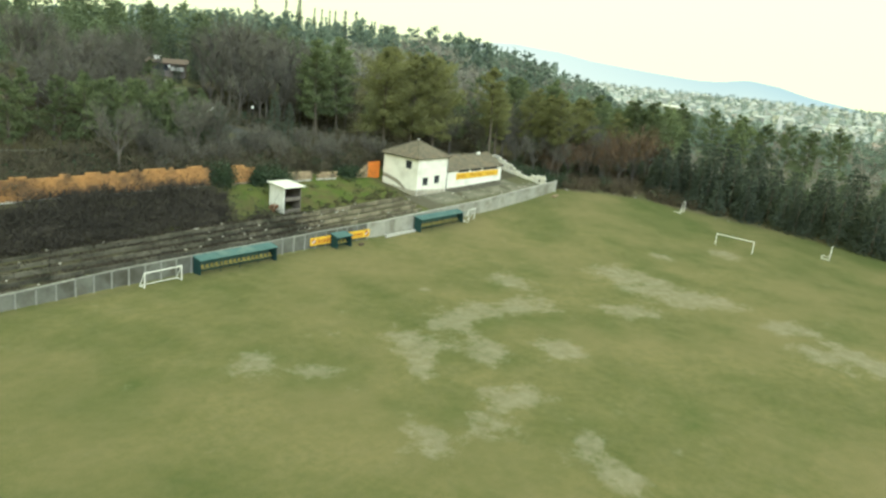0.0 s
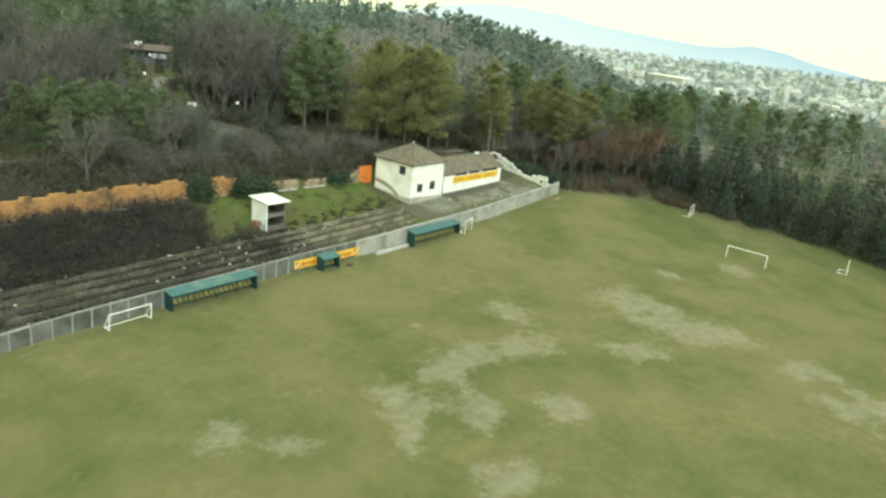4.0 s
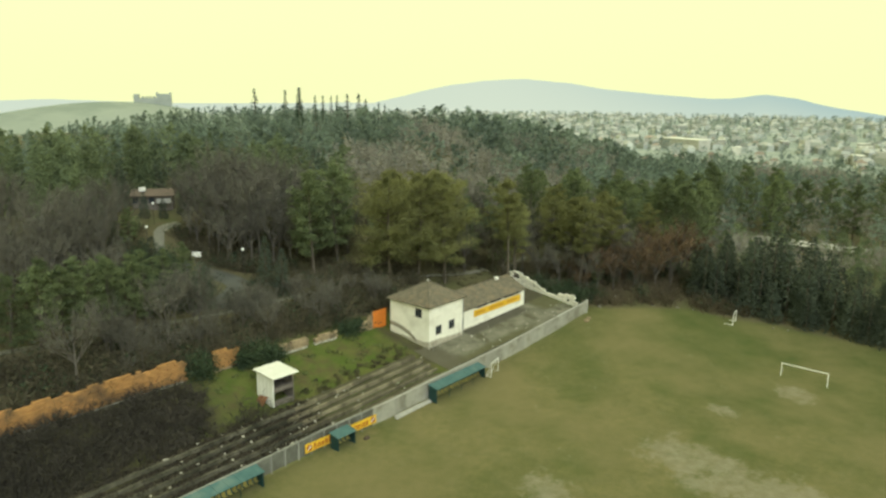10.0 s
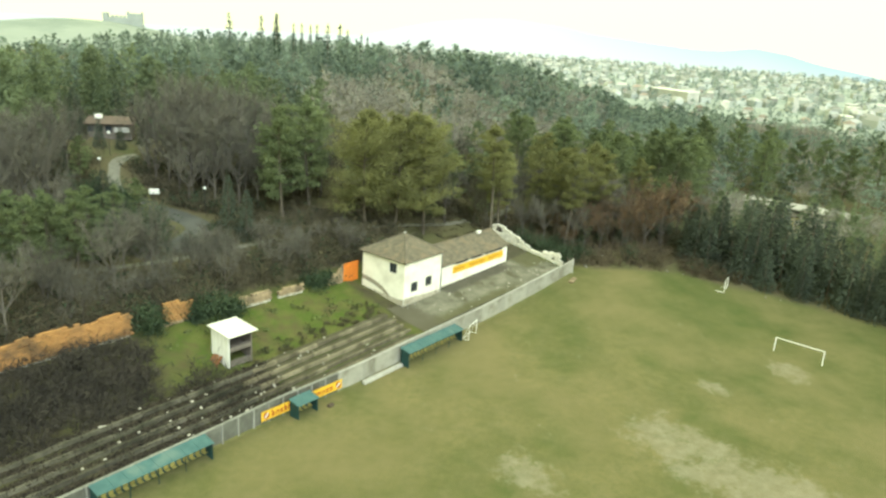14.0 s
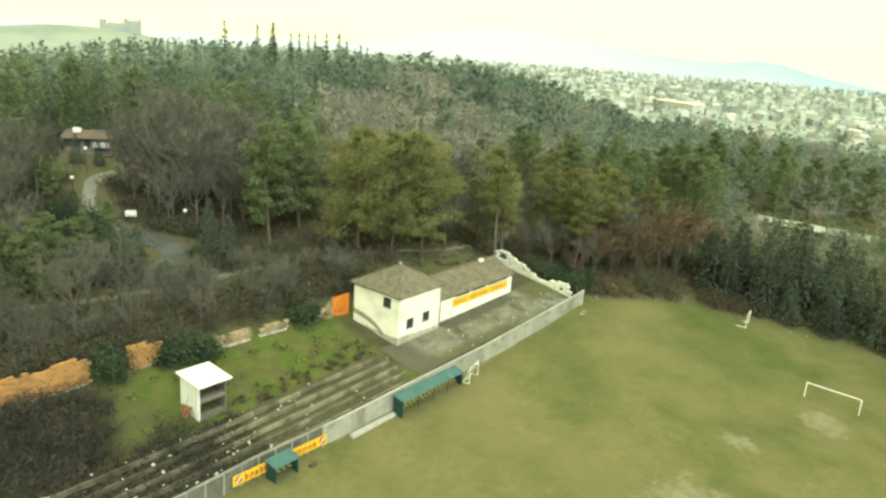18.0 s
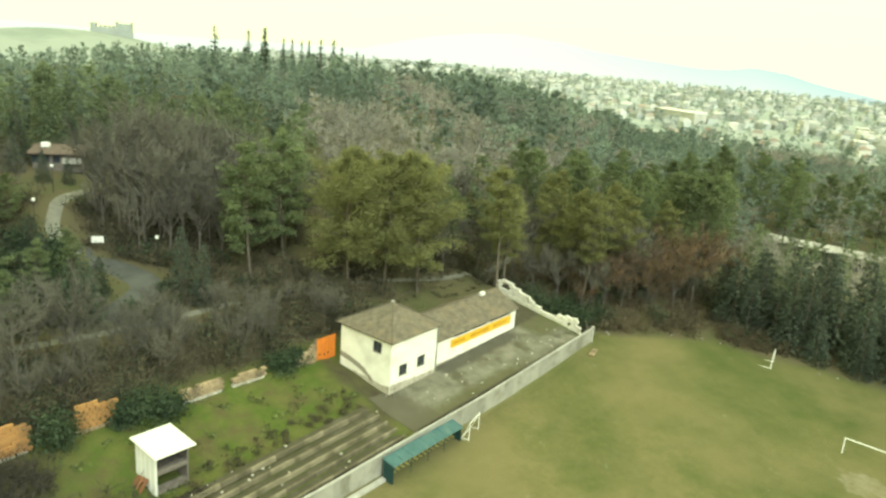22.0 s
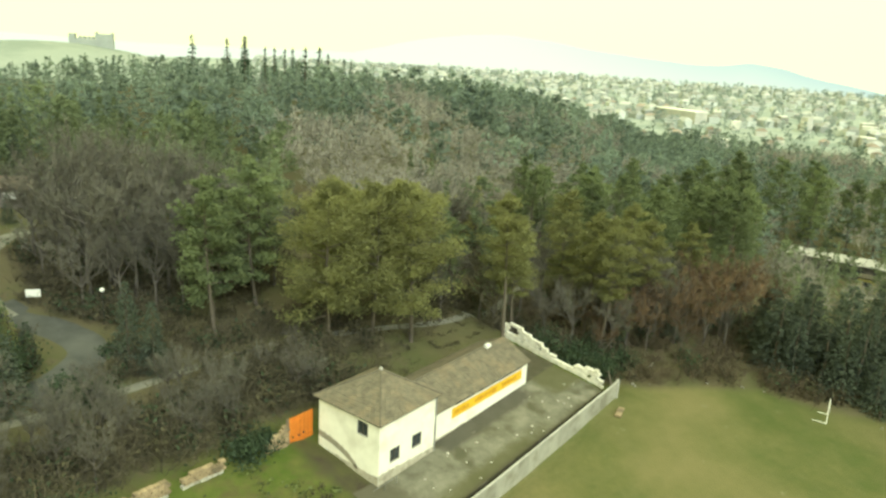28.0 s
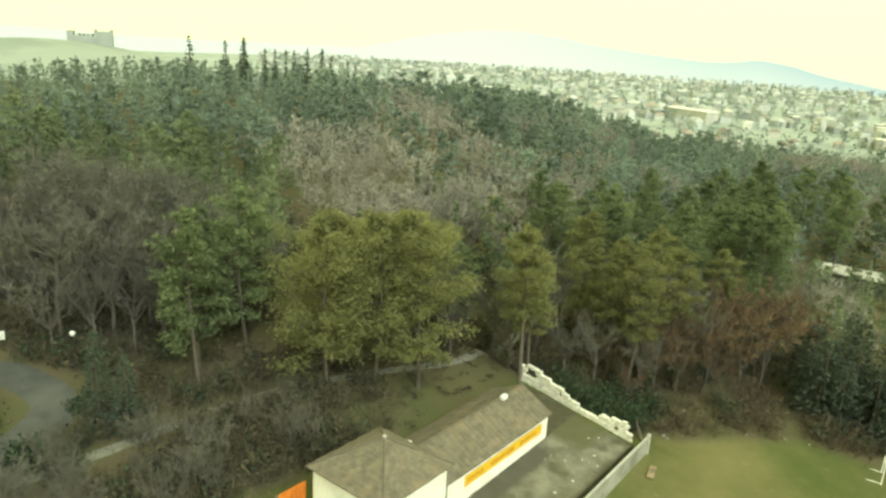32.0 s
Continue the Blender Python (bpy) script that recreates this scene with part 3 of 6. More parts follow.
def build_terrace():
    terrace = empty("spectator_terrace", pose(0, 0, 0), label="crumbling stepped concrete terrace with grass in the joints", category="terrace", kind="structure")
    rnd = random.Random(4)
    for k in range(5):
        x = -50.0
        end = 26.2 - 0.22 * k
        while x < end - 0.8:
            length = min(rnd.uniform(2.3, 3.4), end - x)
            y, z = tier(x + length / 2, k)
            z1, z2 = tier(x, k)[1], tier(x + length, k)[1]
            y1, y2 = tier(x, k)[0], tier(x + length, k)[0]
            turn = Matrix.Rotation(math.atan2(y2 - y1, length), 4, "Z") @ Matrix.Rotation(-math.atan2(z2 - z1, length), 4, "Y")
            tilt = Matrix.Rotation(radians(rnd.uniform(-2, 2)), 4, "X")
            bm = one_box((x + length / 2, y + 0.2, z - 0.24 + rnd.uniform(-0.03, 0.03)), (length - 0.05, 0.25, 0.5), 0.03, turn @ tilt)
            for v in bm.verts:
                v.co += 0.05 * noise.noise_vector(v.co * 1.7)
            part("step", bm, "step_dark" if x < 2 else "step", terrace)
            x += length
    # earth between the steps
    for k in range(5):
        verts, faces = [], []
        xs = np.linspace(-50, 26.0 - 0.22 * k, 60)
        for x in xs:
            y, z = tier(x, k)
            verts += [(x, y + 0.3, z - 0.10 + 0.05 * noise.noise((x, k, 0))), (x, y + 0.95, z - 0.04 + 0.07 * noise.noise((x, k, 3)))]
        faces = [(2 * i, 2 * i + 2, 2 * i + 3, 2 * i + 1) for i in range(len(xs) - 1)]
        link("tread", mesh_of("tread", verts, faces, "tread", True), terrace, "mossy trodden earth tread")
    return terrace


M["tread"] = noisy("mossy_tread", (0.078, 0.068, 0.046), (0.058, 0.056, 0.03), 1.1, 0.95, 0.5, 7, 0.25, c3=(0.1, 0.09, 0.065), patch=0.5)


def build_rubble():
    """Loose pale stones and litter on the terrace."""
    rnd = random.Random(9)
    first = []
    for k in range(4):
        bm = bmesh.new()
        bmesh.ops.create_icosphere(bm, subdivisions=1, radius=0.5)
        for v in bm.verts:
            v.co *= 0.7 + 0.5 * rnd.random()
            v.co.z *= 0.6
        me = bpy.data.meshes.new("loose_stone")
        bm.to_mesh(me)
        me.materials.append(M["stone"])
        bm.free()
        first.append(me)
    for i in range(92):
        if i < 66:
            x, k = (rnd.uniform(-38, 26) if i < 22 else rnd.gauss(-2, 8)), rnd.randint(0, 4)
            y, z = tier(x, k)
            y, z = y + rnd.uniform(0.2, 0.9), z + 0.03
        else:
            x, y = rnd.uniform(33, 60), rnd.uniform(1, 6)
            z = land_z(x, y)
        ob = link("loose_stone", rnd.choice(first), at=pose(x, y, z + 0.05, rz=rnd.uniform(0, 360)) @ Matrix.Diagonal((*[rnd.uniform(0.14, 0.42)] * 2, rnd.uniform(0.2, 0.4), 1)))
        tagged(ob, "pale broken lump of concrete lying loose", "stone", "loose stones")


def build_dugout(x0, x1, y, name_label, depth=1.35, high=1.9):
    z = float(fence_base((x0 + x1) / 2))
    n = x1 - x0
    d = empty("team_dugout", pose(x0, y, z), label=name_label, category="dugout", group="dugouts")
    slope = Matrix.Rotation(radians(11), 4, "X")
    part("roof", one_box((n / 2, -depth / 2 - 0.02, high - 0.03), (n + 0.25, depth + 0.25, 0.05), 0.01, slope), "teal", d, "teal sheet roof")
    for k in range(int(n / 1.3) + 1):
        x = min(0.05 + k * (n - 0.1) / max(1, int(n / 1.3)), n - 0.05)
        part("roof_rib", one_box((x, -depth / 2 - 0.02, high + 0.008), (0.035, depth + 0.24, 0.03), 0.0, slope), "teal", d)
    part("back_panel", one_box((n / 2, -0.04, high / 2 + 0.02), (n, 0.05, high - 0.02)), "teal", d)
    for x in (0.0, n):
        bm = bmesh.new()
        ps = [bm.verts.new((x + sx, py, pz)) for sx in (-0.03, 0.03) for py, pz in ((-0.07, -0.1), (-depth, -0.1), (-depth + 0.1, high - 0.22), (-0.07, high - 0.03))]
        bm.faces.new(ps[:4])
        bm.faces.new(ps[4:][::-1])
        for k in range(4):
            bm.faces.new((ps[k], ps[4 + k], ps[4 + (k + 1) % 4], ps[(k + 1) % 4]))
        bmesh.ops.recalc_face_normals(bm, faces=bm.faces)
        part("side_panel", bm, "dark_green", d, "dark green side panel")
    part("bench", one_box((n / 2, -0.42, 0.4), (n - 0.2, 0.4, 0.06), 0.01), "dark_green", d)
    count = int(n / 0.62)
    bm = one_box((0, 0, 0), (0.42, 0.42, 0.05), 0.02)
    box(bm, (0, 0.2, 0.2), (0.42, 0.05, 0.36), 0.02)
    me = bpy.data.meshes.new("seat")
    bm.to_mesh(me)
    bm.free()
    me.materials.append(M["seat"])
    for k in range(count):
        link("seat", me, d, "faded yellow plastic seat", pose((k + 0.5) * n / count, -0.48, 0.47))
    for k in range(max(2, int(n / 2.6) + 1)):
        x = 0.12 + k * (n - 0.24) / (max(2, int(n / 2.6) + 1) - 1)
        part("post", rod(bmesh.new(), (x, -depth + 0.12, -0.15), (x, -depth + 0.12, high - 0.2), 0.035, 6), "dark_green", d)
    return d


def build_goal(m, width, high, r, label, back=0.0, group="goals", stays=True):
    g = empty("football_goal", m, label=label, category="goal", group=group)
    part("post", rod(bmesh.new(), (0, 0, -0.1), (0, 0, high), r), "white_paint", g)
    part("post", rod(bmesh.new(), (width, 0, -0.1), (width, 0, high), r), "white_paint", g)
    part("crossbar", rod(bmesh.new(), (-r, 0, high), (width + r, 0, high), r), "white_paint", g)
    if back:
        for x in (0, width):
            part("ground_bar", rod(bmesh.new(), (x, 0, 0.06), (x, back, 0.06), r * 0.8), "white_paint", g)
            if stays:
                part("stay", rod(bmesh.new(), (x, 0, high), (x, back, 0.06), r * 0.6), "white_paint", g)
        part("back_bar", rod(bmesh.new(), (0, back, 0.06), (width, back, 0.06), r * 0.8), "white_paint", g)
    return g


def build_banner(x0, x1, z0, z1, y):
    """Advertising panel: a yellow sheet with a round mark and heavy lettering as plain shapes."""
    n, h = x1 - x0, z1 - z0
    slant = math.degrees(math.atan2(float(fence_y(x1) - fence_y(x0)), n))
    b = empty("advertising_board", pose(x0, y, z0, rz=slant), label="yellow advertising board with dark red markings on the wall", category="sign", group="advertising boards")
    part("sheet", one_box((n / 2, 0, h / 2), (n, 0.03, h), 0.005), "yellow_banner", b)

    def mark(cx, flip):
        bm = bmesh.new()
        bmesh.ops.create_cone(bm, cap_ends=True, segments=24, radius1=h * 0.34, radius2=h * 0.34, depth=0.02, matrix=Matrix.Translation((cx, -0.025, h / 2)) @ Matrix.Rotation(radians(90), 4, "X"))
        part("disc", bm, "banner_red", b, "dark red disc")
        part("stripe", one_box((cx, -0.04, h / 2), (h * 0.62, 0.012, h * 0.17), 0.0, Matrix.Rotation(radians(-40), 4, "Y")), "banner_white", b, "white slanted stripe")

    mark(h * 0.55, 1)
    mark(n - h * 0.55, 1)
    rnd = random.Random(int(x0 * 10))
    lo, hi = h * 1.15, n - h * 1.15
    x = lo
    tall = True
    while x < hi - 0.2:
        w = rnd.uniform(0.32, 0.5)
        t = h * (0.66 if tall else 0.46)
        bm = one_box((x + 0.07, -0.026, h * 0.17 + t / 2), (0.13, 0.02, t))
        box(bm, (x + w - 0.09, -0.026, h * 0.17 + h * 0.23), (0.12, 0.02, h * 0.46))
        box(bm, (x + w / 2, -0.026, h * 0.17 + h * 0.41), (w * 0.6, 0.02, h * 0.1))
        part("lettering_bar", bm, "banner_red", b)
        x += w + 0.14
        tall = rnd.random() < 0.25
    return b


build_fence()
build_terrace()
build_dugout(-15.8, -5.2, 0.05, "long teal-roofed team dugout with rows of yellow seats")
build_dugout(21.2, 31.6, -0.55, "long teal-roofed team dugout standing against the wall", high=2.0)
build_dugout(4.7, 7.3, -0.15, "small teal-roofed officials' shelter before the yellow boards", high=1.75)
build_banner(1.3, 11.9, 0.55, 1.6, float(fence_y(6.6)) - 0.3)
tagged(part("concrete_bench", one_box((18.0, -0.75, 0.25), (6.4, 0.5, 0.42), 0.03), "coping"), "long pale concrete slab bench at the foot of the wall", "bench")
# Small dark heap beside the boards, of no known material.
tagged(part("soil_mound", one_box((8.9, -1.7, 0.15), (0.8, 0.5, 0.35), 0.12), "dark_wood"), "small dark mound on the grass", "mound")
tagged(part("pallet", one_box((59.2, -2.6, land_z(59.2, -2.6) + 0.1), (2.2, 0.7, 0.22), 0.04, Matrix.Rotation(radians(14), 4, "Z")), "brick_pale"), "reddish slab lying on the turf beside the wall", "slab")
build_goal(pose(61.6, -32.5, land_z(62, -32) - 0.1, rz=-92), 6.1, 1.95, 0.07, "white full-size football goal without a net")
build_goal(pose(-22.6, -1.7, 0, rz=3), 4.4, 1.6, 0.06, "small white training goal beside the wall", 0.9, "training goals")
build_goal(pose(32.3, -2.4, land_z(32.3, -2.4), rz=14), 2.6, 2.0, 0.05, "small white training goal next to the dugout", 0.8, "training goals")
build_goal(pose(76.6, -20.6, land_z(76, -20), rz=8), 2.6, 2.0, 0.06, "small white training goal by the trees", 1.7, "training goals", False)
build_goal(pose(70.2, -48.4, land_z(70, -47), rz=8), 2.4, 1.9, 0.05, "small white training goal near the hedge", 1.2, "training goals", False)


# ---- press cabin ----
def build_cabin():
    c = empty("press_cabin", pose(3.3, 8.0, 2.75, rz=-2), label="white two-storey commentary cabin, open at the front, flat white roof", category="cabin")
    w, d, h = 2.9, 3.2, 3.9
    for x, lab in ((0, "white sheet side wall"), (w, "grey plank side wall")):
        part("side_wall", one_box((x, d / 2, h / 2 - 0.2), (0.07, d, h + 0.2), 0.01), "sheet" if x == 0 else "plank", c, lab)
    for k in range(5):
        part("cover_strip", one_box((-0.05, 0.15 + k * (d - 0.3) / 4, h / 2 - 0.15), (0.03, 0.06, h)), "white_paint", c)
    part("back_wall", one_box((w / 2, d - 0.04, h / 2 - 0.2), (w - 0.08, 0.07, h + 0.2), 0.01), "dark_wood", c)
    for z, lab in ((0.15, "plank floor"), (1.85, "plank upper floor")):
        part("floor", one_box((w / 2, d / 2 + 0.1, z), (w - 0.1, d - 0.3, 0.12), 0.01), "plank", c, lab)
    for z in (0.62, 2.35):
        part("counter", one_box((w / 2, 0.35, z), (w - 0.12, 0.4, 0.06), 0.01), "plank", c)
        for k in range(3):
            part("front_board", one_box((w / 2, 0.12, z - 0.12 - 0.16 * k), (w - 0.12, 0.03, 0.14)), "plank", c)
    for x in (0.06, w - 0.06):
        part("corner_post", one_box((x, 0.05, h / 2 - 0.2), (0.1, 0.1, h + 0.2), 0.01), "white_paint" if x < 1 else "plank", c)
    part("roof", one_box((w / 2 + 0.02, d / 2 - 0.15, h + 0.07), (w + 0.75, d + 0.95, 0.14), 0.03, Matrix.Rotation(radians(2.5), 4, "X")), "sheet", c, "flat white sheet roof")
    for k, y in enumerate((1.2, 1.75, 2.2)):
        part("lean_board", one_box((-0.62 - 0.1 * k, y, 0.52), (0.05, 0.42, 1.75), 0.0, Matrix.Rotation(radians(36 + 5 * k), 4, "Y")), "rust_board", c, "rust-brown board leaning on the wall")
    return c


build_cabin()


# ---- club house ----
def tiled_slope(parent, a, b, c, d, material="roof", course=0.45, wide=0.6):
    """Rows of tiles over the slope a, b (eave) to d, c (ridge side)."""
    a, b, c, d = (Vector(v) for v in (a, b, c, d))
    normal = (b - a).cross(d - a).normalized()
    if normal.z < 0:
        normal = -normal
    up = ((c + d) / 2 - (a + b) / 2)
    rows_n = max(1, round(up.length / course))
    rnd = random.Random(int(abs(a.x * 7 + b.y * 3)))
    bm = bmesh.new()
    bm.faces.new([bm.verts.new(v - normal * 0.02) for v in (a, b, c, d)] if (c - d).length > 0.01 else [bm.verts.new(v - normal * 0.02) for v in (a, b, c)])
    r = bmesh.ops.extrude_face_region(bm, geom=bm.faces[:])
    bmesh.ops.translate(bm, vec=-normal * 0.1, verts=[v for v in r["geom"] if isinstance(v, bmesh.types.BMVert)])
    bmesh.ops.recalc_face_normals(bm, faces=bm.faces)
    part("roof_bed", bm, "roof_bed", parent)
    for k in range(rows_n):
        f0, f1 = k / rows_n, (k + 1.12) / rows_n
        f1 = min(f1, 1.0)
        la, lb, ua, ub = a.lerp(d, f0), b.lerp(c, f0), a.lerp(d, f1), b.lerp(c, f1)
        n = max(1, round(((lb - la).length + (ub - ua).length) / 2 / wide))
        for i in range(n):
            g0, g1 = (i + 0.015) / n, (i + 0.985) / n
            lift = rnd.uniform(0.0, 0.025)
            quad = [la.lerp(lb, g0) + normal * (0.05 + lift), la.lerp(lb, g1) + normal * (0.05 + lift), ua.lerp(ub, g1) + normal * (0.012 + lift), ua.lerp(ub, g0) + normal * (0.012 + lift)]
            verts = [tuple(v) for v in quad] + [tuple(v - normal * 0.035) for v in quad]
            faces = [(0, 1, 2, 3), (0, 4, 5, 1), (1, 5, 6, 2), (3, 7, 4, 0)]
            link("tile", mesh_of("tile", verts, faces, material), parent)


def build_window(parent, m, w, h):
    """A small casement, its outer face towards -y."""
    win = empty("window", m)
    win.parent = parent
    part("frame", box(box(box(one_box((0, 0, h / 2), (w + 0.1, 0.09, 0.07)), (0, 0, -h / 2), (w + 0.1, 0.09, 0.07)), (-w / 2, 0, 0), (0.07, 0.088, h)), (w / 2, 0, 0), (0.07, 0.088, h)), "dark_wood", win)
    part("mullion", one_box((0, -0.01, 0), (0.05, 0.06, h)), "dark_wood", win)
    part("pane", one_box((-w / 4, 0.01, 0), (w / 2 - 0.06, 0.02, h - 0.06)), "glass", win)
    part("pane", one_box((w / 4, 0.01, 0), (w / 2 - 0.06, 0.02, h - 0.06)), "glass", win)
    part("sill", one_box((0, -0.08, -h / 2 - 0.05), (w + 0.2, 0.16, 0.05), 0.01), "coping", win)
    return win


HX, HY, HW, HD, HB, HE = 29.5, 6.6, 7.7, 7.6, 2.6, 9.4  # corner, width, depth, base and eaves


def wall_with_holes(along, high, thick, holes):
    """A wall along +x from 0, its outer face at y = 0, with rectangular openings (x0, x1, z0, z1)."""
    bm = bmesh.new()
    xs = sorted({0.0, along, *[v for h in holes for v in h[:2]]})
    zs = sorted({0.0, high, *[v for h in holes for v in h[2:]]})
    for a, b in zip(xs[:-1], xs[1:]):
        for c, d in zip(zs[:-1], zs[1:]):
            if any(h[0] <= a and b <= h[1] and h[2] <= c and d <= h[3] for h in holes):
                continue
            box(bm, ((a + b) / 2, thick / 2, (c + d) / 2), (b - a, thick, d - c))
    bmesh.ops.remove_doubles(bm, verts=bm.verts, dist=0.0005)
    bm.verts.index_update()
    seen = {}
    for f in bm.faces:
        seen.setdefault(tuple(sorted(v.index for v in f.verts)), []).append(f)
    bmesh.ops.delete(bm, geom=[f for fs in seen.values() if len(fs) > 1 for f in fs], context="FACES_ONLY")
    return bm


def build_house():
    h = empty("club_house", pose(HX, HY, HB), label="white two-storey club house with a hipped, weathered tile roof", category="house")
    high = HE - HB
    front = wall_with_holes(HW, high, 0.3, [(1.45, 2.8, 2.35, 3.65), (4.45, 5.8, 2.5, 3.8)])
    part("front_wall", front, "plaster", h, "white plastered wall with two small windows")
    side = wall_with_holes(HD - 0.302, high, 0.3, [(4.9, 6.2, 4.95, 6.25)])
    bmesh.ops.transform(side, matrix=Matrix.Translation((0, HD, 0)) @ Matrix.Rotation(radians(-90), 4, "Z"), verts=side.verts)
    part("side_wall", side, "plaster", h, "white plastered side wall with a small window")
    part("back_wall", one_box((HW / 2, HD - 0.15, high / 2), (HW - 0.61, 0.3, high)), "plaster", h)
    part("end_wall", one_box((HW - 0.15, HD / 2 + 0.16, high / 2), (0.3, HD - 0.33, high)), "plaster", h)
    part("inner_floor", one_box((HW / 2, HD / 2, 0.3), (HW - 0.62, HD - 0.62, 0.2)), "interior", h)
    build_window(h, pose(2.125, 0.12, 3.0), 1.29, 1.24)
    build_window(h, pose(5.125, 0.12, 3.15), 1.29, 1.24)
    build_window(h, pose(0.12, HD - 5.55, 5.6, rz=-90), 1.24, 1.24)
    # plaster fallen off: a foot along both walls and a stain running down the side
    def worn_strip(face, length, low, high, label, material="plaster_old", n=46):
        """A ragged strip on the side wall ('x') or front wall ('y'), between two heights."""
        bm = bmesh.new()
        cols = []
        for i in range(n + 1):
            u = length * i / n
            lo, hi = low(i / n), max(low(i / n) + 0.03, high(i / n) + 0.16 * noise.noise((u * 3.1, 2, length)) + 0.12 * noise.noise((u * 9.0, 5, 0)))
            at = (lambda d, z: (-d, HD - 0.02 - u, z)) if face == "x" else (lambda d, z: (0.02 + u, -d, z))
            cols.append([bm.verts.new(at(d, z)) for d, z in ((-0.05, lo), (0.022, lo), (0.022, hi), (-0.05, hi))])
        for p, q in zip(cols[:-1], cols[1:]):
            for k in range(3):
                bm.faces.new((p[k], q[k], q[k + 1], p[k + 1]))
        bmesh.ops.recalc_face_normals(bm, faces=bm.faces)
        part("worn_plaster", bm, material, h, label)

    worn_strip("x", HD - 0.04, lambda f: 0.0, lambda f: 1.7 - 0.15 * f, "stained foot of the wall where plaster has fallen off")
    worn_strip("y", HW - 0.04, lambda f: 0.0, lambda f: 1.75 - 0.45 * f, "stained foot of the wall under the windows")
    worn_strip("x", HD * 0.66, lambda f: 2.8 - 0.7 * f - 0.9 * f ** 3, lambda f: 3.4 - 0.5 * f - 1.2 * f ** 3, "grey diagonal stain where the plaster is worn", "plaster_grey")
    part("corner_rail", box(box(box(one_box((0.1, -0.75, 0.75), (0.05, 0.05, 1.1)), (1.6, -0.75, 0.75), (0.05, 0.05, 1.1)), (0.85, -0.75, 1.25), (1.6, 0.04, 0.05)), (-0.65, -0.75, 1.25), (1.5, 0.04, 0.05)), "steel", h, "thin steel railing")
    o, top = 0.42, 2.35
    e = high + 0.02
    apex = (HW / 2 + 0.35, HD / 2 + 0.1, e + top)
    cs = [(-o, -o, e), (HW + o, -o, e), (HW + o, HD + o, e), (-o, HD + o, e)]
    roof = empty("roof", Matrix())
    roof.parent = h
    roof["label"] = "hipped roof of weathered brown tiles"
    for i in range(4):
        tiled_slope(roof, cs[i], cs[(i + 1) % 4], apex, apex)
    bm = bmesh.new()
    for cpt in cs:
        rod(bm, Vector(cpt) + Vector((0, 0, 0.05)), Vector(apex) + Vector((0, 0, 0.06)), 0.09, 6)
    part("ridge", bm, "roof_ridge", roof)
    part("soffit", one_box((HW / 2, HD / 2, high - 0.02), (HW + 2 * o - 0.1, HD + 2 * o - 0.1, 0.05)), "dark_wood", h)
    part("finial", rod(one_box((apex[0], apex[1], apex[2] + 0.1), (0.3, 0.3, 0.3), 0.05), (apex[0], apex[1], apex[2]), (apex[0], apex[1], apex[2] + 0.35), 0.05, 6), "coping", h, "pale roof finial")
    part("downpipe", rod(bmesh.new(), (HW + 0.06, -0.08, 0.2), (HW + 0.06, -0.08, high), 0.06, 8), "steel", h)
    return h


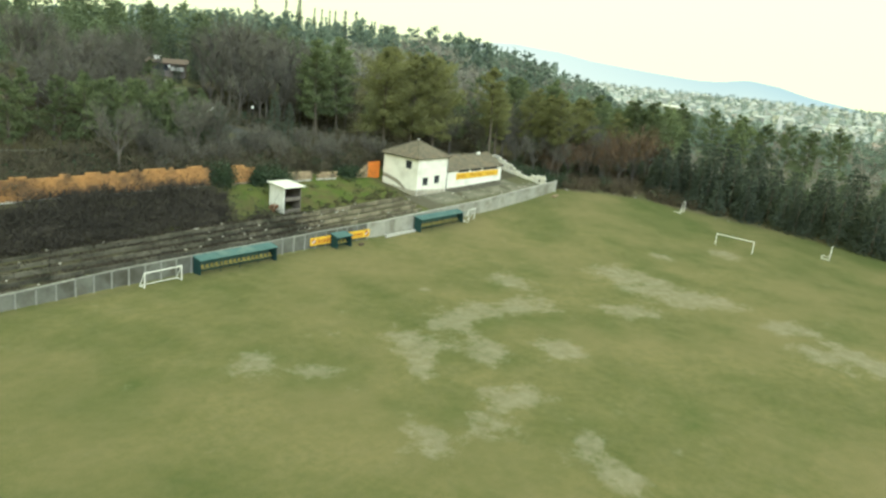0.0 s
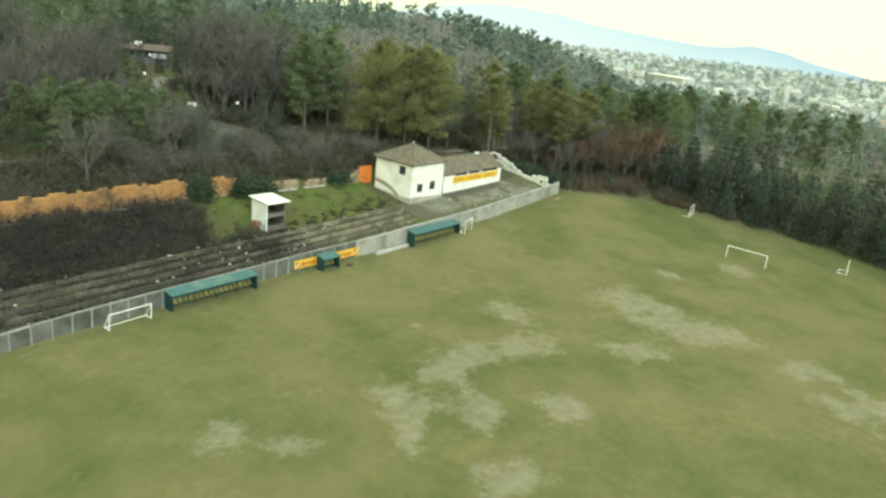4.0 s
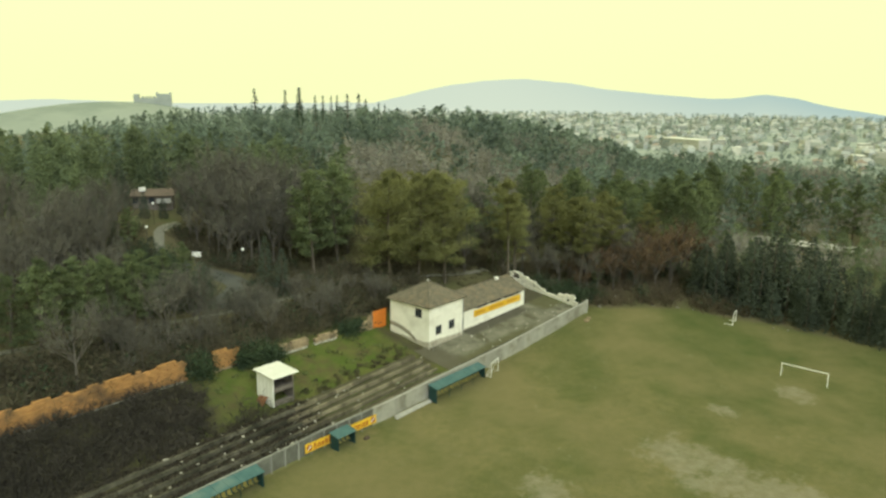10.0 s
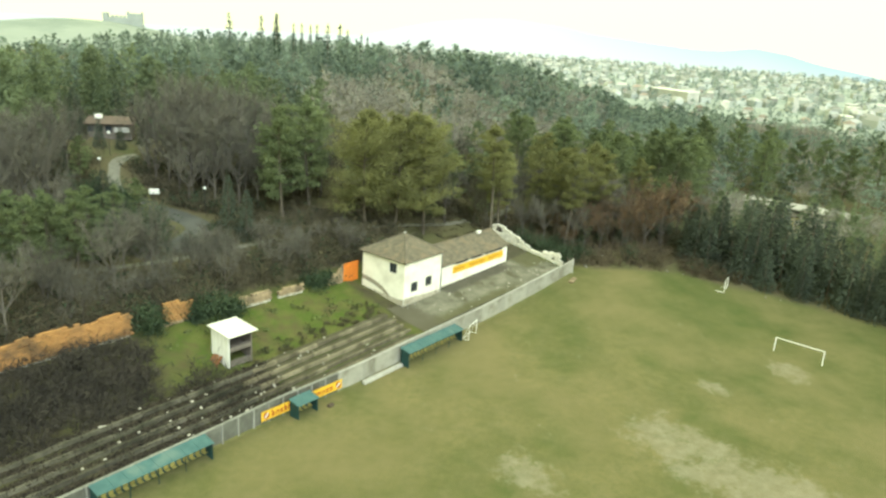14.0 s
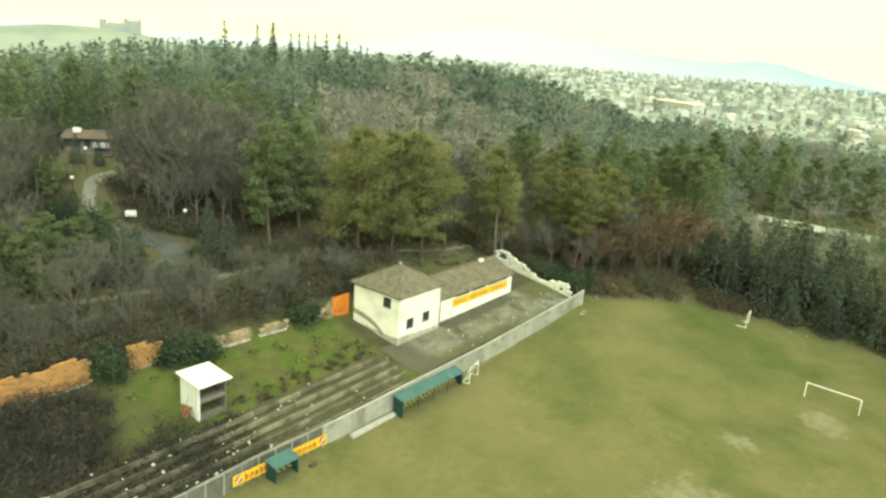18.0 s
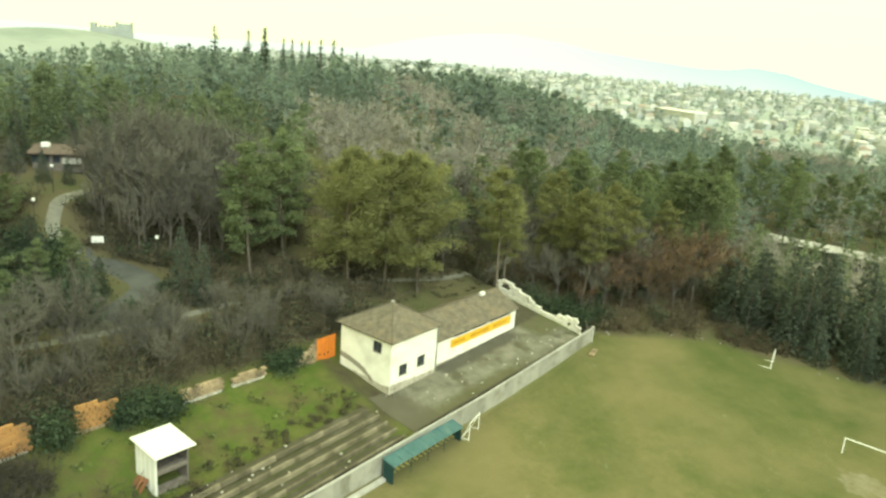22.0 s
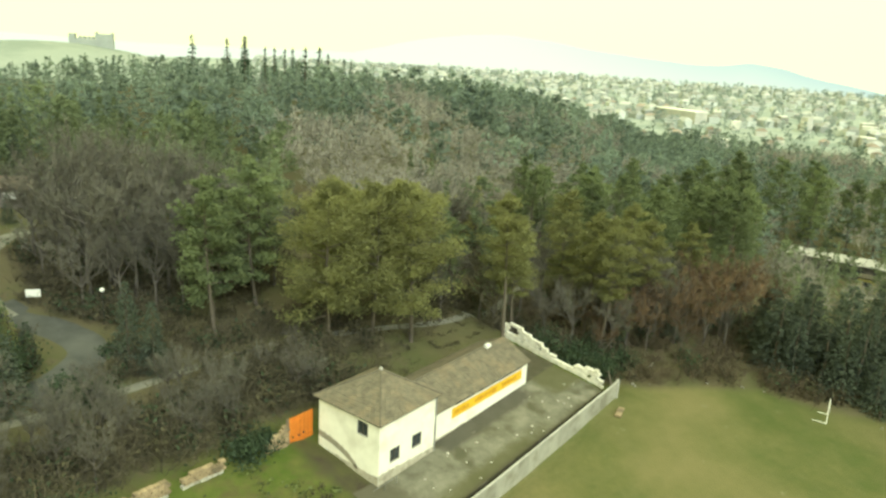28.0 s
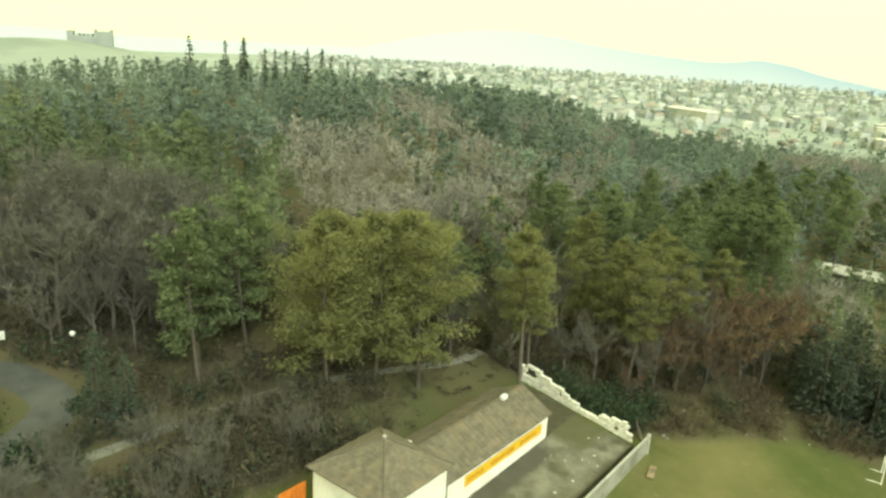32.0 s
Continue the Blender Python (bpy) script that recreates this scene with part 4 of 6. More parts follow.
def build_annex():
    x0, x1, y0, y1 = HX + HW + 0.05, 55.0, 7.35, 14.3
    w, d, base = x1 - x0, y1 - y0, 3.05
    h = empty("changing_rooms", pose(x0, y0, base), label="long low white changing-room building with a yellow banner", category="building")
    high = 3.7
    part("front_wall", wall_with_holes(w, high, 0.3, [(0.35, 1.25, 0.35, 2.45), (4.3, 7.6, 3.2, 3.62), (8.0, 11.3, 3.2, 3.62), (11.7, 16.6, 3.2, 3.62)]), "plaster", h, "white plastered wall with a strip of low openings")
    for a, b in ((4.3, 7.6), (8.0, 11.3), (11.7, 16.6)):
        part("window_strip", one_box(((a + b) / 2, 0.16, 3.41), (b - a, 0.04, 0.42)), "glass", h)
    part("door", one_box((0.8, 0.12, 1.4), (0.9, 0.06, 2.1), 0.01), "dark_wood", h, "dark wooden door")
    part("end_wall", one_box((w - 0.15, d / 2 + 0.16, high / 2), (0.3, d - 0.33, high)), "plaster", h)
    part("back_wall", one_box((w / 2, d - 0.15, high / 2), (w - 0.62, 0.3, high)), "plaster_old", h)
    for i in range(18):
        bm = bmesh.new()
        box(bm, (0.5 + i * 0.98, -0.02, 0.35), (0.97, 0.06, 0.75 + 0.35 * noise.noise((i * 1.3, 7, 0))), 0.01)
        part("plinth", bm, "plaster_old", h)
    ban = empty("wall_banner", Matrix())
    ban.parent = h
    part("sheet", one_box((w * 0.57, -0.05, 2.58), (12.9, 0.03, 1.1)), "yellow_banner", ban, "yellow cloth banner")
    rnd = random.Random(3)
    x = w * 0.56 - 5.8
    for k in range(26):
        s = rnd.uniform(0.18, 0.34)
        if k in (6, 7, 17, 18):
            x += 0.5
            continue
        part("lettering_bar", one_box((x + s / 2, -0.075, 2.58), (s, 0.02, rnd.uniform(0.3, 0.55))), "banner_brown", ban)
        x += s + 0.16
    o, rise, e = 0.3, 1.9, high + 0.02
    ry = d * 0.5
    roof = empty("roof", Matrix())
    roof.parent = h
    tiled_slope(roof, (-0.1, -o, e), (w + o, -o, e), (w + o, ry, e + rise), (-0.1, ry, e + rise), wide=0.7, course=0.55)
    tiled_slope(roof, (w + o, d + o, e), (-0.1, d + o, e), (-0.1, ry, e + rise), (w + o, ry, e + rise), wide=1.4, course=1.2)
    part("ridge", rod(bmesh.new(), (-0.1, ry, e + rise + 0.06), (w + o, ry, e + rise + 0.04), 0.1, 6), "roof", roof)
    x = w - 0.15
    bm = bmesh.new()
    vs = [bm.verts.new((x + sx, py, pz)) for sx in (-0.14, 0.14) for py, pz in ((0, e - 0.02), (d, e - 0.02), (ry, e + rise - 0.16))]
    bm.faces.new(vs[:3])
    bm.faces.new(vs[3:][::-1])
    for k in range(3):
        bm.faces.new((vs[k], vs[3 + k], vs[3 + (k + 1) % 3], vs[(k + 1) % 3]))
    bmesh.ops.recalc_face_normals(bm, faces=bm.faces)
    part("gable", bm, "plaster", h)
    part("roof_vent", one_box((51.4 - x0, ry - 0.25, e + rise + 0.1), (0.8, 0.5, 0.45), 0.06), "white_paint", h, "white roof vent")
    part("roof_vent", one_box((1.2, ry + 1.2, e + rise - 0.2), (0.9, 0.4, 0.4), 0.06), "white_paint", h, "white roof vent")
    return h


build_house()
build_annex()
tagged(part("crate", one_box((40.4, 16.6, land_z(40.4, 16.6) + 0.2), (1.1, 0.6, 0.45), 0.05, Matrix.Rotation(radians(35), 4, "Z")), "white_paint"), "white crate lying on the grass behind the house", "crate")


# ---- yard, gate and ruined walls ----
def ribbon(name, line, width, material, lift=0.03, step=1.0):
    """A strip that follows the ground along a line of plan points."""
    pts = [Vector((x, y, 0)) for x, y in line]
    dense = []
    for i in range(len(pts) - 1):
        p0, p1, p2, p3 = pts[max(i - 1, 0)], pts[i], pts[i + 1], pts[min(i + 2, len(pts) - 1)]
        n = max(2, int((p2 - p1).length / step))
        for k in range(n):
            t = k / n
            dense.append(0.5 * ((2 * p1) + (p2 - p0) * t + (2 * p0 - 5 * p1 + 4 * p2 - p3) * t * t + (3 * p1 - p0 - 3 * p2 + p3) * t ** 3))
    dense.append(pts[-1])
    verts, faces = [], []
    for i, p in enumerate(dense):
        d = (dense[min(i + 1, len(dense) - 1)] - dense[max(i - 1, 0)]).normalized()
        side = Vector((-d.y, d.x, 0))
        w = width * (1 + 0.12 * noise.noise((p.x * 0.3, p.y * 0.3, 2)))
        for f in (-0.5, -0.17, 0.17, 0.5):
            q = p + side * (w * f)
            verts.append((q.x, q.y, land_z(q.x, q.y) + (lift if abs(f) < 0.4 else -0.05)))
    for i in range(len(dense) - 1):
        for k in range(3):
            faces.append((4 * i + k, 4 * i + k + 1, 4 * i + 5 + k, 4 * i + 4 + k))
    return link(name, mesh_of(name, verts, faces, material, True))


def stained(m, layers):
    """Lay stains over a material: each layer is a point attribute, its colour and the size of its ragged edge."""
    n, l = m.node_tree.nodes, m.node_tree.links
    b = n["Principled BSDF"]
    out = b.inputs["Base Color"].links[0].from_socket
    geo = n.new("ShaderNodeNewGeometry")
    for key, colour, size in layers:
        att = n.new("ShaderNodeAttribute")
        att.attribute_name = key
        rag = n.new("ShaderNodeTexNoise")
        rag.inputs["Scale"].default_value, rag.inputs["Detail"].default_value, rag.inputs["Roughness"].default_value = size, 8, 0.7
        l.new(geo.outputs["Position"], rag.inputs["Vector"])
        add = n.new("ShaderNodeMath")
        add.operation = "ADD"
        l.new(att.outputs["Fac"], add.inputs[0])
        l.new(rag.outputs["Fac"], add.inputs[1])
        cut = n.new("ShaderNodeMapRange")
        cut.inputs["From Min"].default_value, cut.inputs["From Max"].default_value, cut.inputs["To Max"].default_value = 0.72, 1.3, 0.85
        l.new(add.outputs["Value"], cut.inputs["Value"])
        mix = n.new("ShaderNodeMix")
        mix.data_type = "RGBA"
        mix.inputs["B"].default_value = (*colour, 1)
        l.new(cut.outputs["Result"], mix.inputs["Factor"])
        l.new(out, mix.inputs["A"])
        out = mix.outputs["Result"]
    l.new(out, b.inputs["Base Color"])


def build_yard():
    verts, faces = [], []
    xs, ys = np.linspace(27.0, 61.2, 50), np.linspace(0.15, 7.3, 14)
    for y in ys:
        for x in xs:
            verts.append((x, y, land_z(x, y) + 0.04 + 0.03 * noise.noise((x * 0.5, y * 0.5, 0))))
    for j in range(len(ys) - 1):
        for i in range(len(xs) - 1):
            a = j * len(xs) + i
            faces.append((a, a + 1, a + 1 + len(xs), a + len(xs)))
    paving = mesh_of("yard_paving", verts, faces, "yard", True)
    px, py = np.array(verts)[:, 0], np.array(verts)[:, 1]
    stains = {"damp": smooth_step(4.6, 6.0, py) * smooth_step(37, 39, px) * (1 - smooth_step(52, 55, px)),
              "moss": np.maximum(0.85 * (1 - smooth_step(1.2, 3.6, py)) * (1 - smooth_step(44, 56, px)), smooth_step(54, 58, px) * smooth_step(2.5, 4.5, py)),
              "earth": np.maximum(1 - smooth_step(28, 34, px), 0.8 * (1 - smooth_step(0.5, 1.1, py)))}
    for key, value in stains.items():
        paving.attributes.new(key, "FLOAT", "POINT").data.foreach_set("value", value.astype(np.float32))
    stained(M["yard"], [("damp", (0.07, 0.066, 0.052), 0.9), ("moss", (0.085, 0.083, 0.038), 0.8), ("earth", (0.09, 0.082, 0.058), 1.1)])
    tagged(link("yard_paving", paving), "worn grey concrete yard with moss and pale patches", "paving", kind="structure")
    verts, faces = [], []
    xs, ys = np.linspace(55.2, 61.6, 12), np.linspace(7.32, 14.5, 12)
    for y in ys:
        for x in xs:
            verts.append((x, y, land_z(x, y) + 0.04 + 0.03 * noise.noise((x * 0.5, y * 0.5, 0))))
    for j in range(len(ys) - 1):
        for i in range(len(xs) - 1):
            a = j * len(xs) + i
            faces.append((a, a + 1, a + 1 + len(xs), a + len(xs)))
    tagged(link("yard_soil", mesh_of("yard_soil", verts, faces, "tread", True)), "dark mossy soil beside the changing rooms", "soil", kind="structure")
    # Dark box added for the thin dark line behind the wall.
    tagged(part("retaining_kerb", one_box((44.0, 0.3, 2.6), (33.5, 0.12, 1.2), 0.02, Matrix.Rotation(-math.atan2(0.93, 33.5), 4, "Y")), "tread"), "dark strip along the gap behind the wall", "kerb", kind="structure")


def build_gate():
    g = empty("yard_gate", pose(26.75, 15.2, 4.85), label="closed orange metal gate between the club house and the wall", category="gate")
    for k in range(2):
        leaf = empty("leaf", pose(0.05 + k * 1.42, 0, 0))
        leaf.parent = g
        for i in range(6):
            part("board", one_box((0.12 + i * 0.232, 0, 1.42), (0.225, 0.05, 2.75), 0.005), "orange", leaf)
        for z in (0.45, 2.4):
            part("rail", one_box((0.7, -0.045, z), (1.38, 0.04, 0.1)), "orange", leaf)
    part("gate_post", one_box((-0.12, 0, 1.3), (0.24, 0.24, 3.1), 0.02), "brick_pale", g)
    # Flat dark discs drawn for round openings; the boards are not pierced.
    for x, z in ((1.2, 0.75), (1.75, 0.8)):
        bm = bmesh.new()
        bmesh.ops.create_cone(bm, cap_ends=True, segments=12, radius1=0.13, radius2=0.13, depth=0.03, matrix=Matrix.Translation((x, -0.045, z)) @ Matrix.Rotation(radians(90), 4, "X"))
        part("hole", bm, "dark_metal", g, "flat dark disc drawn for a round opening")
    return g


def ragged_wall(name, label, a, b, height, thick, material, pale, seed, step=0.42, course=0.3, gaps=(), mixed=0.0, holes=(), rough=0.08):
    """A broken masonry wall from a to b in courses of blocks; height(f) is its broken top."""
    w = empty(name, pose(0, 0, 0), label=label, category="wall", group="ruined walls")
    a, b = Vector(a), Vector(b)
    d = b - a
    turn = Matrix.Rotation(math.atan2(d.y, d.x), 4, "Z")
    rnd = random.Random(seed)
    cubes = []
    for k in range(5):
        bm = one_box((0, 0, 0), (step - 0.008, thick, course - 0.006), 0.014)
        for v in bm.verts:
            v.co += 0.035 * noise.noise_vector(v.co * 3 + Vector((k * 5, 0, 0)))
        me = bpy.data.meshes.new("block")
        bm.to_mesh(me)
        bm.free()
        cubes.append(me)
    mats = [M[material], M[pale]]
    meshes = []
    for me in cubes:
        for mt in mats:
            c = me.copy()
            c.materials.append(mt)
            meshes.append(c)
    n = int(d.length / step)
    for i in range(n):
        f = (i + 0.5) / n
        if any(g0 < f < g1 for g0, g1 in gaps):
            continue
        p = a + d * f
        base = land_z(p.x, p.y)
        rows_n = int(height(f) / course)
        for k in range(rows_n + 1):
            if any(g0 < f < g1 and z0 < (k + 0.5) * course < z1 for g0, g1, z0, z1 in holes):
                continue
            old = k == 0 or rnd.random() < mixed
            me = meshes[2 * rnd.randint(0, 4) + (1 if old else 0)]
            off = (0.5 if k % 2 else 0.0) * step
            q = p + d.normalized() * off
            link("block", me, w, at=Matrix.Translation((q.x, q.y, base - 0.1 + (k + 0.5) * course)) @ turn @ Matrix.Translation((0, rnd.uniform(-0.5, 0.5) * rough, 0)))
    return w


build_yard()
build_gate()


# ---- trees ----
rng = np.random.default_rng(7)


def tube(points, radii, sides=5):
    """A tapered tube through points: vertices and faces."""
    v, f = [], []
    for i, (p, r) in enumerate(zip(points, radii)):
        p = np.asarray(p, float)
        d = np.asarray(points[min(i + 1, len(points) - 1)], float) - np.asarray(points[max(i - 1, 0)], float)
        d = d / (np.linalg.norm(d) + 1e-9)
        u = np.cross(d, (0.3, 0.9, 0.2))
        u = u / (np.linalg.norm(u) + 1e-9)
        w = np.cross(d, u)
        for k in range(sides):
            an = 2 * math.pi * k / sides
            v.append(tuple(p + r * (math.cos(an) * u + math.sin(an) * w)))
    for i in range(len(points) - 1):
        for k in range(sides):
            f.append((i * sides + k, i * sides + (k + 1) % sides, (i + 1) * sides + (k + 1) % sides, (i + 1) * sides + k))
    return v, f


def join(parts):
    v, f = [], []
    for pv, pf in parts:
        o = len(v)
        v += pv
        f += [tuple(i + o for i in face) for face in pf]
    return v, f


def sprays(centres, size, lean=0.35, rg=None, slim=0.5):
    """Small ragged leaf sprays, two bent triangles each, round the given centres."""
    rg = rg or rng
    c = np.asarray(centres, float)
    n = len(c)
    u = rg.normal(size=(n, 3))
    u[:, 2] = u[:, 2] * 0.75 + lean * np.abs(rg.normal(size=n)) * 0.8
    u /= np.linalg.norm(u, axis=1, keepdims=True)
    w = np.cross(u, rg.normal(size=(n, 3)))
    w /= np.linalg.norm(w, axis=1, keepdims=True) + 1e-9
    s = size * (0.6 + 0.8 * rg.random((n, 1)))
    a, b = c - u * s * 0.5, c + u * s * 0.5
    m1, m2 = c + w * s * slim + u * s * 0.1, c - w * s * slim - u * s * 0.05
    v = np.stack([a, m1, b, m2], 1).reshape(-1, 3)
    k = np.arange(n) * 4
    f = np.stack([k, k + 1, k + 2, k + 3], 1)
    return v, f


def twigs(starts, ways, width):
    """Thin tapering twigs, one triangle each."""
    a, d = np.asarray(starts, float), np.asarray(ways, float)
    n = len(a)
    w = np.cross(d, rng.normal(size=(n, 3)))
    w /= np.linalg.norm(w, axis=1, keepdims=True) + 1e-9
    v = np.stack([a + w * width, a - w * width, a + d], 1).reshape(-1, 3)
    k = np.arange(n) * 3
    return v, np.stack([k, k + 1, k + 2], 1)


def fast_mesh(name, v, f, material):
    """A mesh from arrays in which all faces have the same number of corners."""
    v, f = np.asarray(v, np.float32), np.asarray(f, np.int32)
    me = bpy.data.meshes.new(name)
    me.vertices.add(len(v))
    me.vertices.foreach_set("co", v.ravel())
    me.loops.add(f.size)
    me.loops.foreach_set("vertex_index", f.ravel())
    me.polygons.add(len(f))
    me.polygons.foreach_set("loop_start", np.arange(0, f.size, f.shape[1], dtype=np.int32))
    me.polygons.foreach_set("loop_total", np.full(len(f), f.shape[1], np.int32))
    me.materials.append(M[material])
    me.update(calc_edges=True)
    return me


def unit(a):
    return a / (np.linalg.norm(a) + 1e-9)


def pine(high, bare, spread, limbs=30, per=5, leaves=11, size=0.55, rg=None, lean=0.0, flat=0.3):
    """Trunk tube, limb tubes and spray centres of a pine: bare is the share of its height with no limbs."""
    rg = rg or rng
    top = np.array([rg.normal() * lean, rg.normal() * lean, high])
    bend = rg.normal(size=2) * 0.25
    at = lambda f: np.array([top[0] * f + bend[0] * math.sin(f * 3.1), top[1] * f + bend[1] * math.sin(f * 3.1), high * f])
    trunk = tube([at(f) for f in np.linspace(0, 0.97, 8)], np.linspace(0.026 * high * 0.55, 0.03, 8), 7)
    arms, centres = [], []
    for i in range(limbs):
        g = (i + rg.random() * 0.8) / limbs
        f = bare + (1 - bare) * g
        az = i * 2.4 + rg.normal() * 0.5
        reach = spread * (0.35 + 0.65 * math.sin(math.pi * min(1, 0.22 + 0.78 * g)) ** 0.8) * (0.65 + 0.6 * rg.random())
        if g > 0.85:
            reach *= 0.6
        p0 = at(f)
        tip = p0 + np.array([math.cos(az) * reach, math.sin(az) * reach, reach * (0.12 + 0.45 * g) + rg.normal() * 0.2])
        mid = (p0 + tip) / 2 + np.array([0, 0, -0.1 * reach])
        arms.append(tube([p0, mid, tip], [0.035 + 0.02 * reach * 0.5, 0.03, 0.012], 3))
        for k in range(per):
            s = 0.35 + 0.65 * (k + rg.random()) / per
            c = p0 + (tip - p0) * s
            blob = rg.normal(size=(leaves, 3)) * np.array([0.5, 0.5, flat]) * (0.35 + 0.16 * reach)
            centres.append(c + blob + np.array([0, 0, 0.12]))
    crown_top = at(1.0) + rg.normal(size=(leaves * 2, 3)) * np.array([0.35, 0.35, 0.5])
    centres.append(crown_top)
    return trunk, arms, np.concatenate(centres)


def conifer(high, radius, levels=16, per=9, leaves=4, size=0.55, rg=None, point=1.0, low=0.06):
    """A dense cone of drooping sprays."""
    rg = rg or rng
    trunk = tube([(0, 0, 0), (0, 0, high * 0.5), (0, 0, high * 0.97)], [0.016 * high, 0.011 * high, 0.02], 6)
    centres = []
    for k in range(levels):
        f = low + (1 - low) * (k + rg.random() * 0.5) / levels
        r = radius * (1 - f) ** point * (0.8 + 0.35 * rg.random()) + 0.08
        n = max(3, int(per * (0.35 + (1 - f))))
        for i in range(n):
            az = 2 * math.pi * (i + rg.random()) / n
            rr = r * (0.75 + 0.4 * rg.random())
            for s in np.linspace(0.45, 1.0, leaves):
                centres.append((math.cos(az) * rr * s, math.sin(az) * rr * s, high * f - 0.25 * rr * s + rg.normal() * 0.1))
    centres += [(0, 0, high * (0.93 + 0.03 * j)) for j in range(3)]
    return trunk, [], np.array(centres)


def bare_tree(high, spread, rg=None, n_limbs=9, width=0.018, twig_n=9):
    """A leafless tree: trunk and limbs as tubes, and fine twigs."""
    rg = rg or rng
    limbs, st, wy = [], [], []
    fork = high * (0.22 + 0.12 * rg.random())
    limbs.append(tube([(0, 0, 0), (rg.normal() * 0.1, rg.normal() * 0.1, fork), (rg.normal() * 0.3, rg.normal() * 0.3, high * 0.62)], [0.018 * high, 0.013 * high, 0.006 * high], 6))
    for i in range(n_limbs):
        az = i * 2.4 + rg.normal() * 0.3
        z0 = fork + (high * 0.6 - fork) * rg.random()
        p0 = np.array([0, 0, z0])
        reach = spread * (0.55 + 0.5 * rg.random())
        p2 = p0 + np.array([math.cos(az) * reach, math.sin(az) * reach, (high - z0) * (0.5 + 0.45 * rg.random())])
        p1 = (p0 + p2) / 2 + np.array([math.cos(az), math.sin(az), -0.6]) * reach * 0.12
        limbs.append(tube([p0, p1, p2], [0.0075 * high, 0.005 * high, 0.0015 * high], 4))
        for k in range(9):
            s = 0.3 + 0.7 * (k + rg.random()) / 9
            q0 = p0 * (1 - s) ** 2 + 2 * p1 * s * (1 - s) + p2 * s * s
            dq = unit(rg.normal(size=3) * 0.8 + unit(p2 - p0) + np.array([0, 0, 0.5]))
            ln = high * 0.13 * (0.6 + 0.8 * rg.random())
            q1 = q0 + dq * ln
            limbs.append(tube([q0, q1], [0.0022 * high, 0.0008 * high], 3))
            for t in range(twig_n):
                ss = 0.2 + 0.8 * rg.random()
                st.append(q0 + dq * ln * ss)
                wy.append(unit(rg.normal(size=3) + dq * 1.1 + np.array([0, 0, 0.35])) * high * 0.075 * (0.5 + rg.random()))
    v1, f1 = join(limbs)
    return (v1, f1), twigs(st, wy, width)


def tree_kind(name, wood, bark, crown_mesh, label, category="tree", group=""):
    """One tree at the origin, of a trunk and a crown; copied by plant()."""
    t = empty(name, pose(0, 0, -400), label=label, category=category, group=group)
    link("trunk", mesh_of("trunk", wood[0], wood[1], bark, True), t)
    link("crown", crown_mesh, t)
    return t


def conifer_kind(name, made, leaf, size, label, bark="bark", group="", slim=0.22):
    trunk, arms, centres = made
    v, f = sprays(centres, size, slim=slim, lean=0.15)
    return tree_kind(name, join([trunk, *arms]), bark, fast_mesh("crown", v, f, leaf), label, group=group)


def bare_kind(name, made, twig, label, bark="bark_grey", group=""):
    wood, (v, f) = made
    return tree_kind(name, wood, bark, fast_mesh("crown", v, f, twig), label, group=group)


def drop(kinds):
    """Take the patterns away once they are copied."""
    for t in kinds:
        for o in (*t.children_recursive, t):
            bpy.data.objects.remove(o)


def plant(kind, x, y, scale=1.0, turn=None, tall=None, lean=(0, 0), sink=0.1):
    ob = copy_thing(kind, pose(x, y, land_z(x, y) - sink, lean[0], lean[1], turn if turn is not None else rng.uniform(0, 360)) @ Matrix.Diagonal((scale, scale, tall or scale, 1)))
    return ob


G1 = np.random.default_rng(11)
tall_pines = [conifer_kind("pine_tree", pine(17, 0.44, 2.9, 32, 7, 42, rg=G1, lean=0.5, flat=0.24), "pine_leaf", 0.31, "tall pine with a bare trunk and olive-green crown", group="pines by the club house") for _ in range(3)]
broad_pines = [conifer_kind("pine_tree", pine(17, 0.22, 5.2, 42, 8, 44, rg=G1, lean=0.6, flat=0.36), "pine_leaf", 0.33, "broad old pine with a dense olive-green crown", group="broad pines behind the club house") for _ in range(3)]
green_pines = [conifer_kind("pine_tree", pine(15, 0.24, 3.0, 32, 6, 22, rg=G1, lean=0.4), "pine_dark", 0.42, "dark green pine on the wooded slope", group="pines on the slope") for _ in range(4)]
spruces = [conifer_kind("spruce_tree", conifer(12, 3.2, 22, 15, 8, rg=G1, point=0.5, low=0.02), "spruce_leaf", 0.5, "dense dark spruce at the edge of the pitch", group="spruces along the goal line") for _ in range(3)]
cypresses = [conifer_kind("cypress_tree", conifer(13, 1.3, 20, 8, 3, rg=G1, point=0.7), "cypress_leaf", 0.6, "slender dark cypress on the ridge", group="cypresses on the ridge") for _ in range(2)]
yellow_conifer = conifer_kind("conifer_tree", conifer(13, 2.6, 20, 12, 6, rg=G1, point=0.8), "pine_leaf", 0.5, "pointed yellow-green conifer among the pines")
bare_trees = [bare_kind("bare_tree", bare_tree(14, 4.6, G1, 14, 0.03, 11), "twig_near", "leafless grey-brown deciduous tree", group="bare trees") for _ in range(4)]
pale_trees = [bare_kind("bare_tree", bare_tree(12, 3.0, G1, 11, 0.025, 10), "twig_pale", "pale leafless tree among the pines", group="bare trees") for _ in range(1)]
rust_trees = [bare_kind("oak_tree", bare_tree(11, 4.2, G1, 12, 0.05, 12), "twig_rust", "oak with withered rust-brown leaves", group="oaks at the goal line") for _ in range(2)]


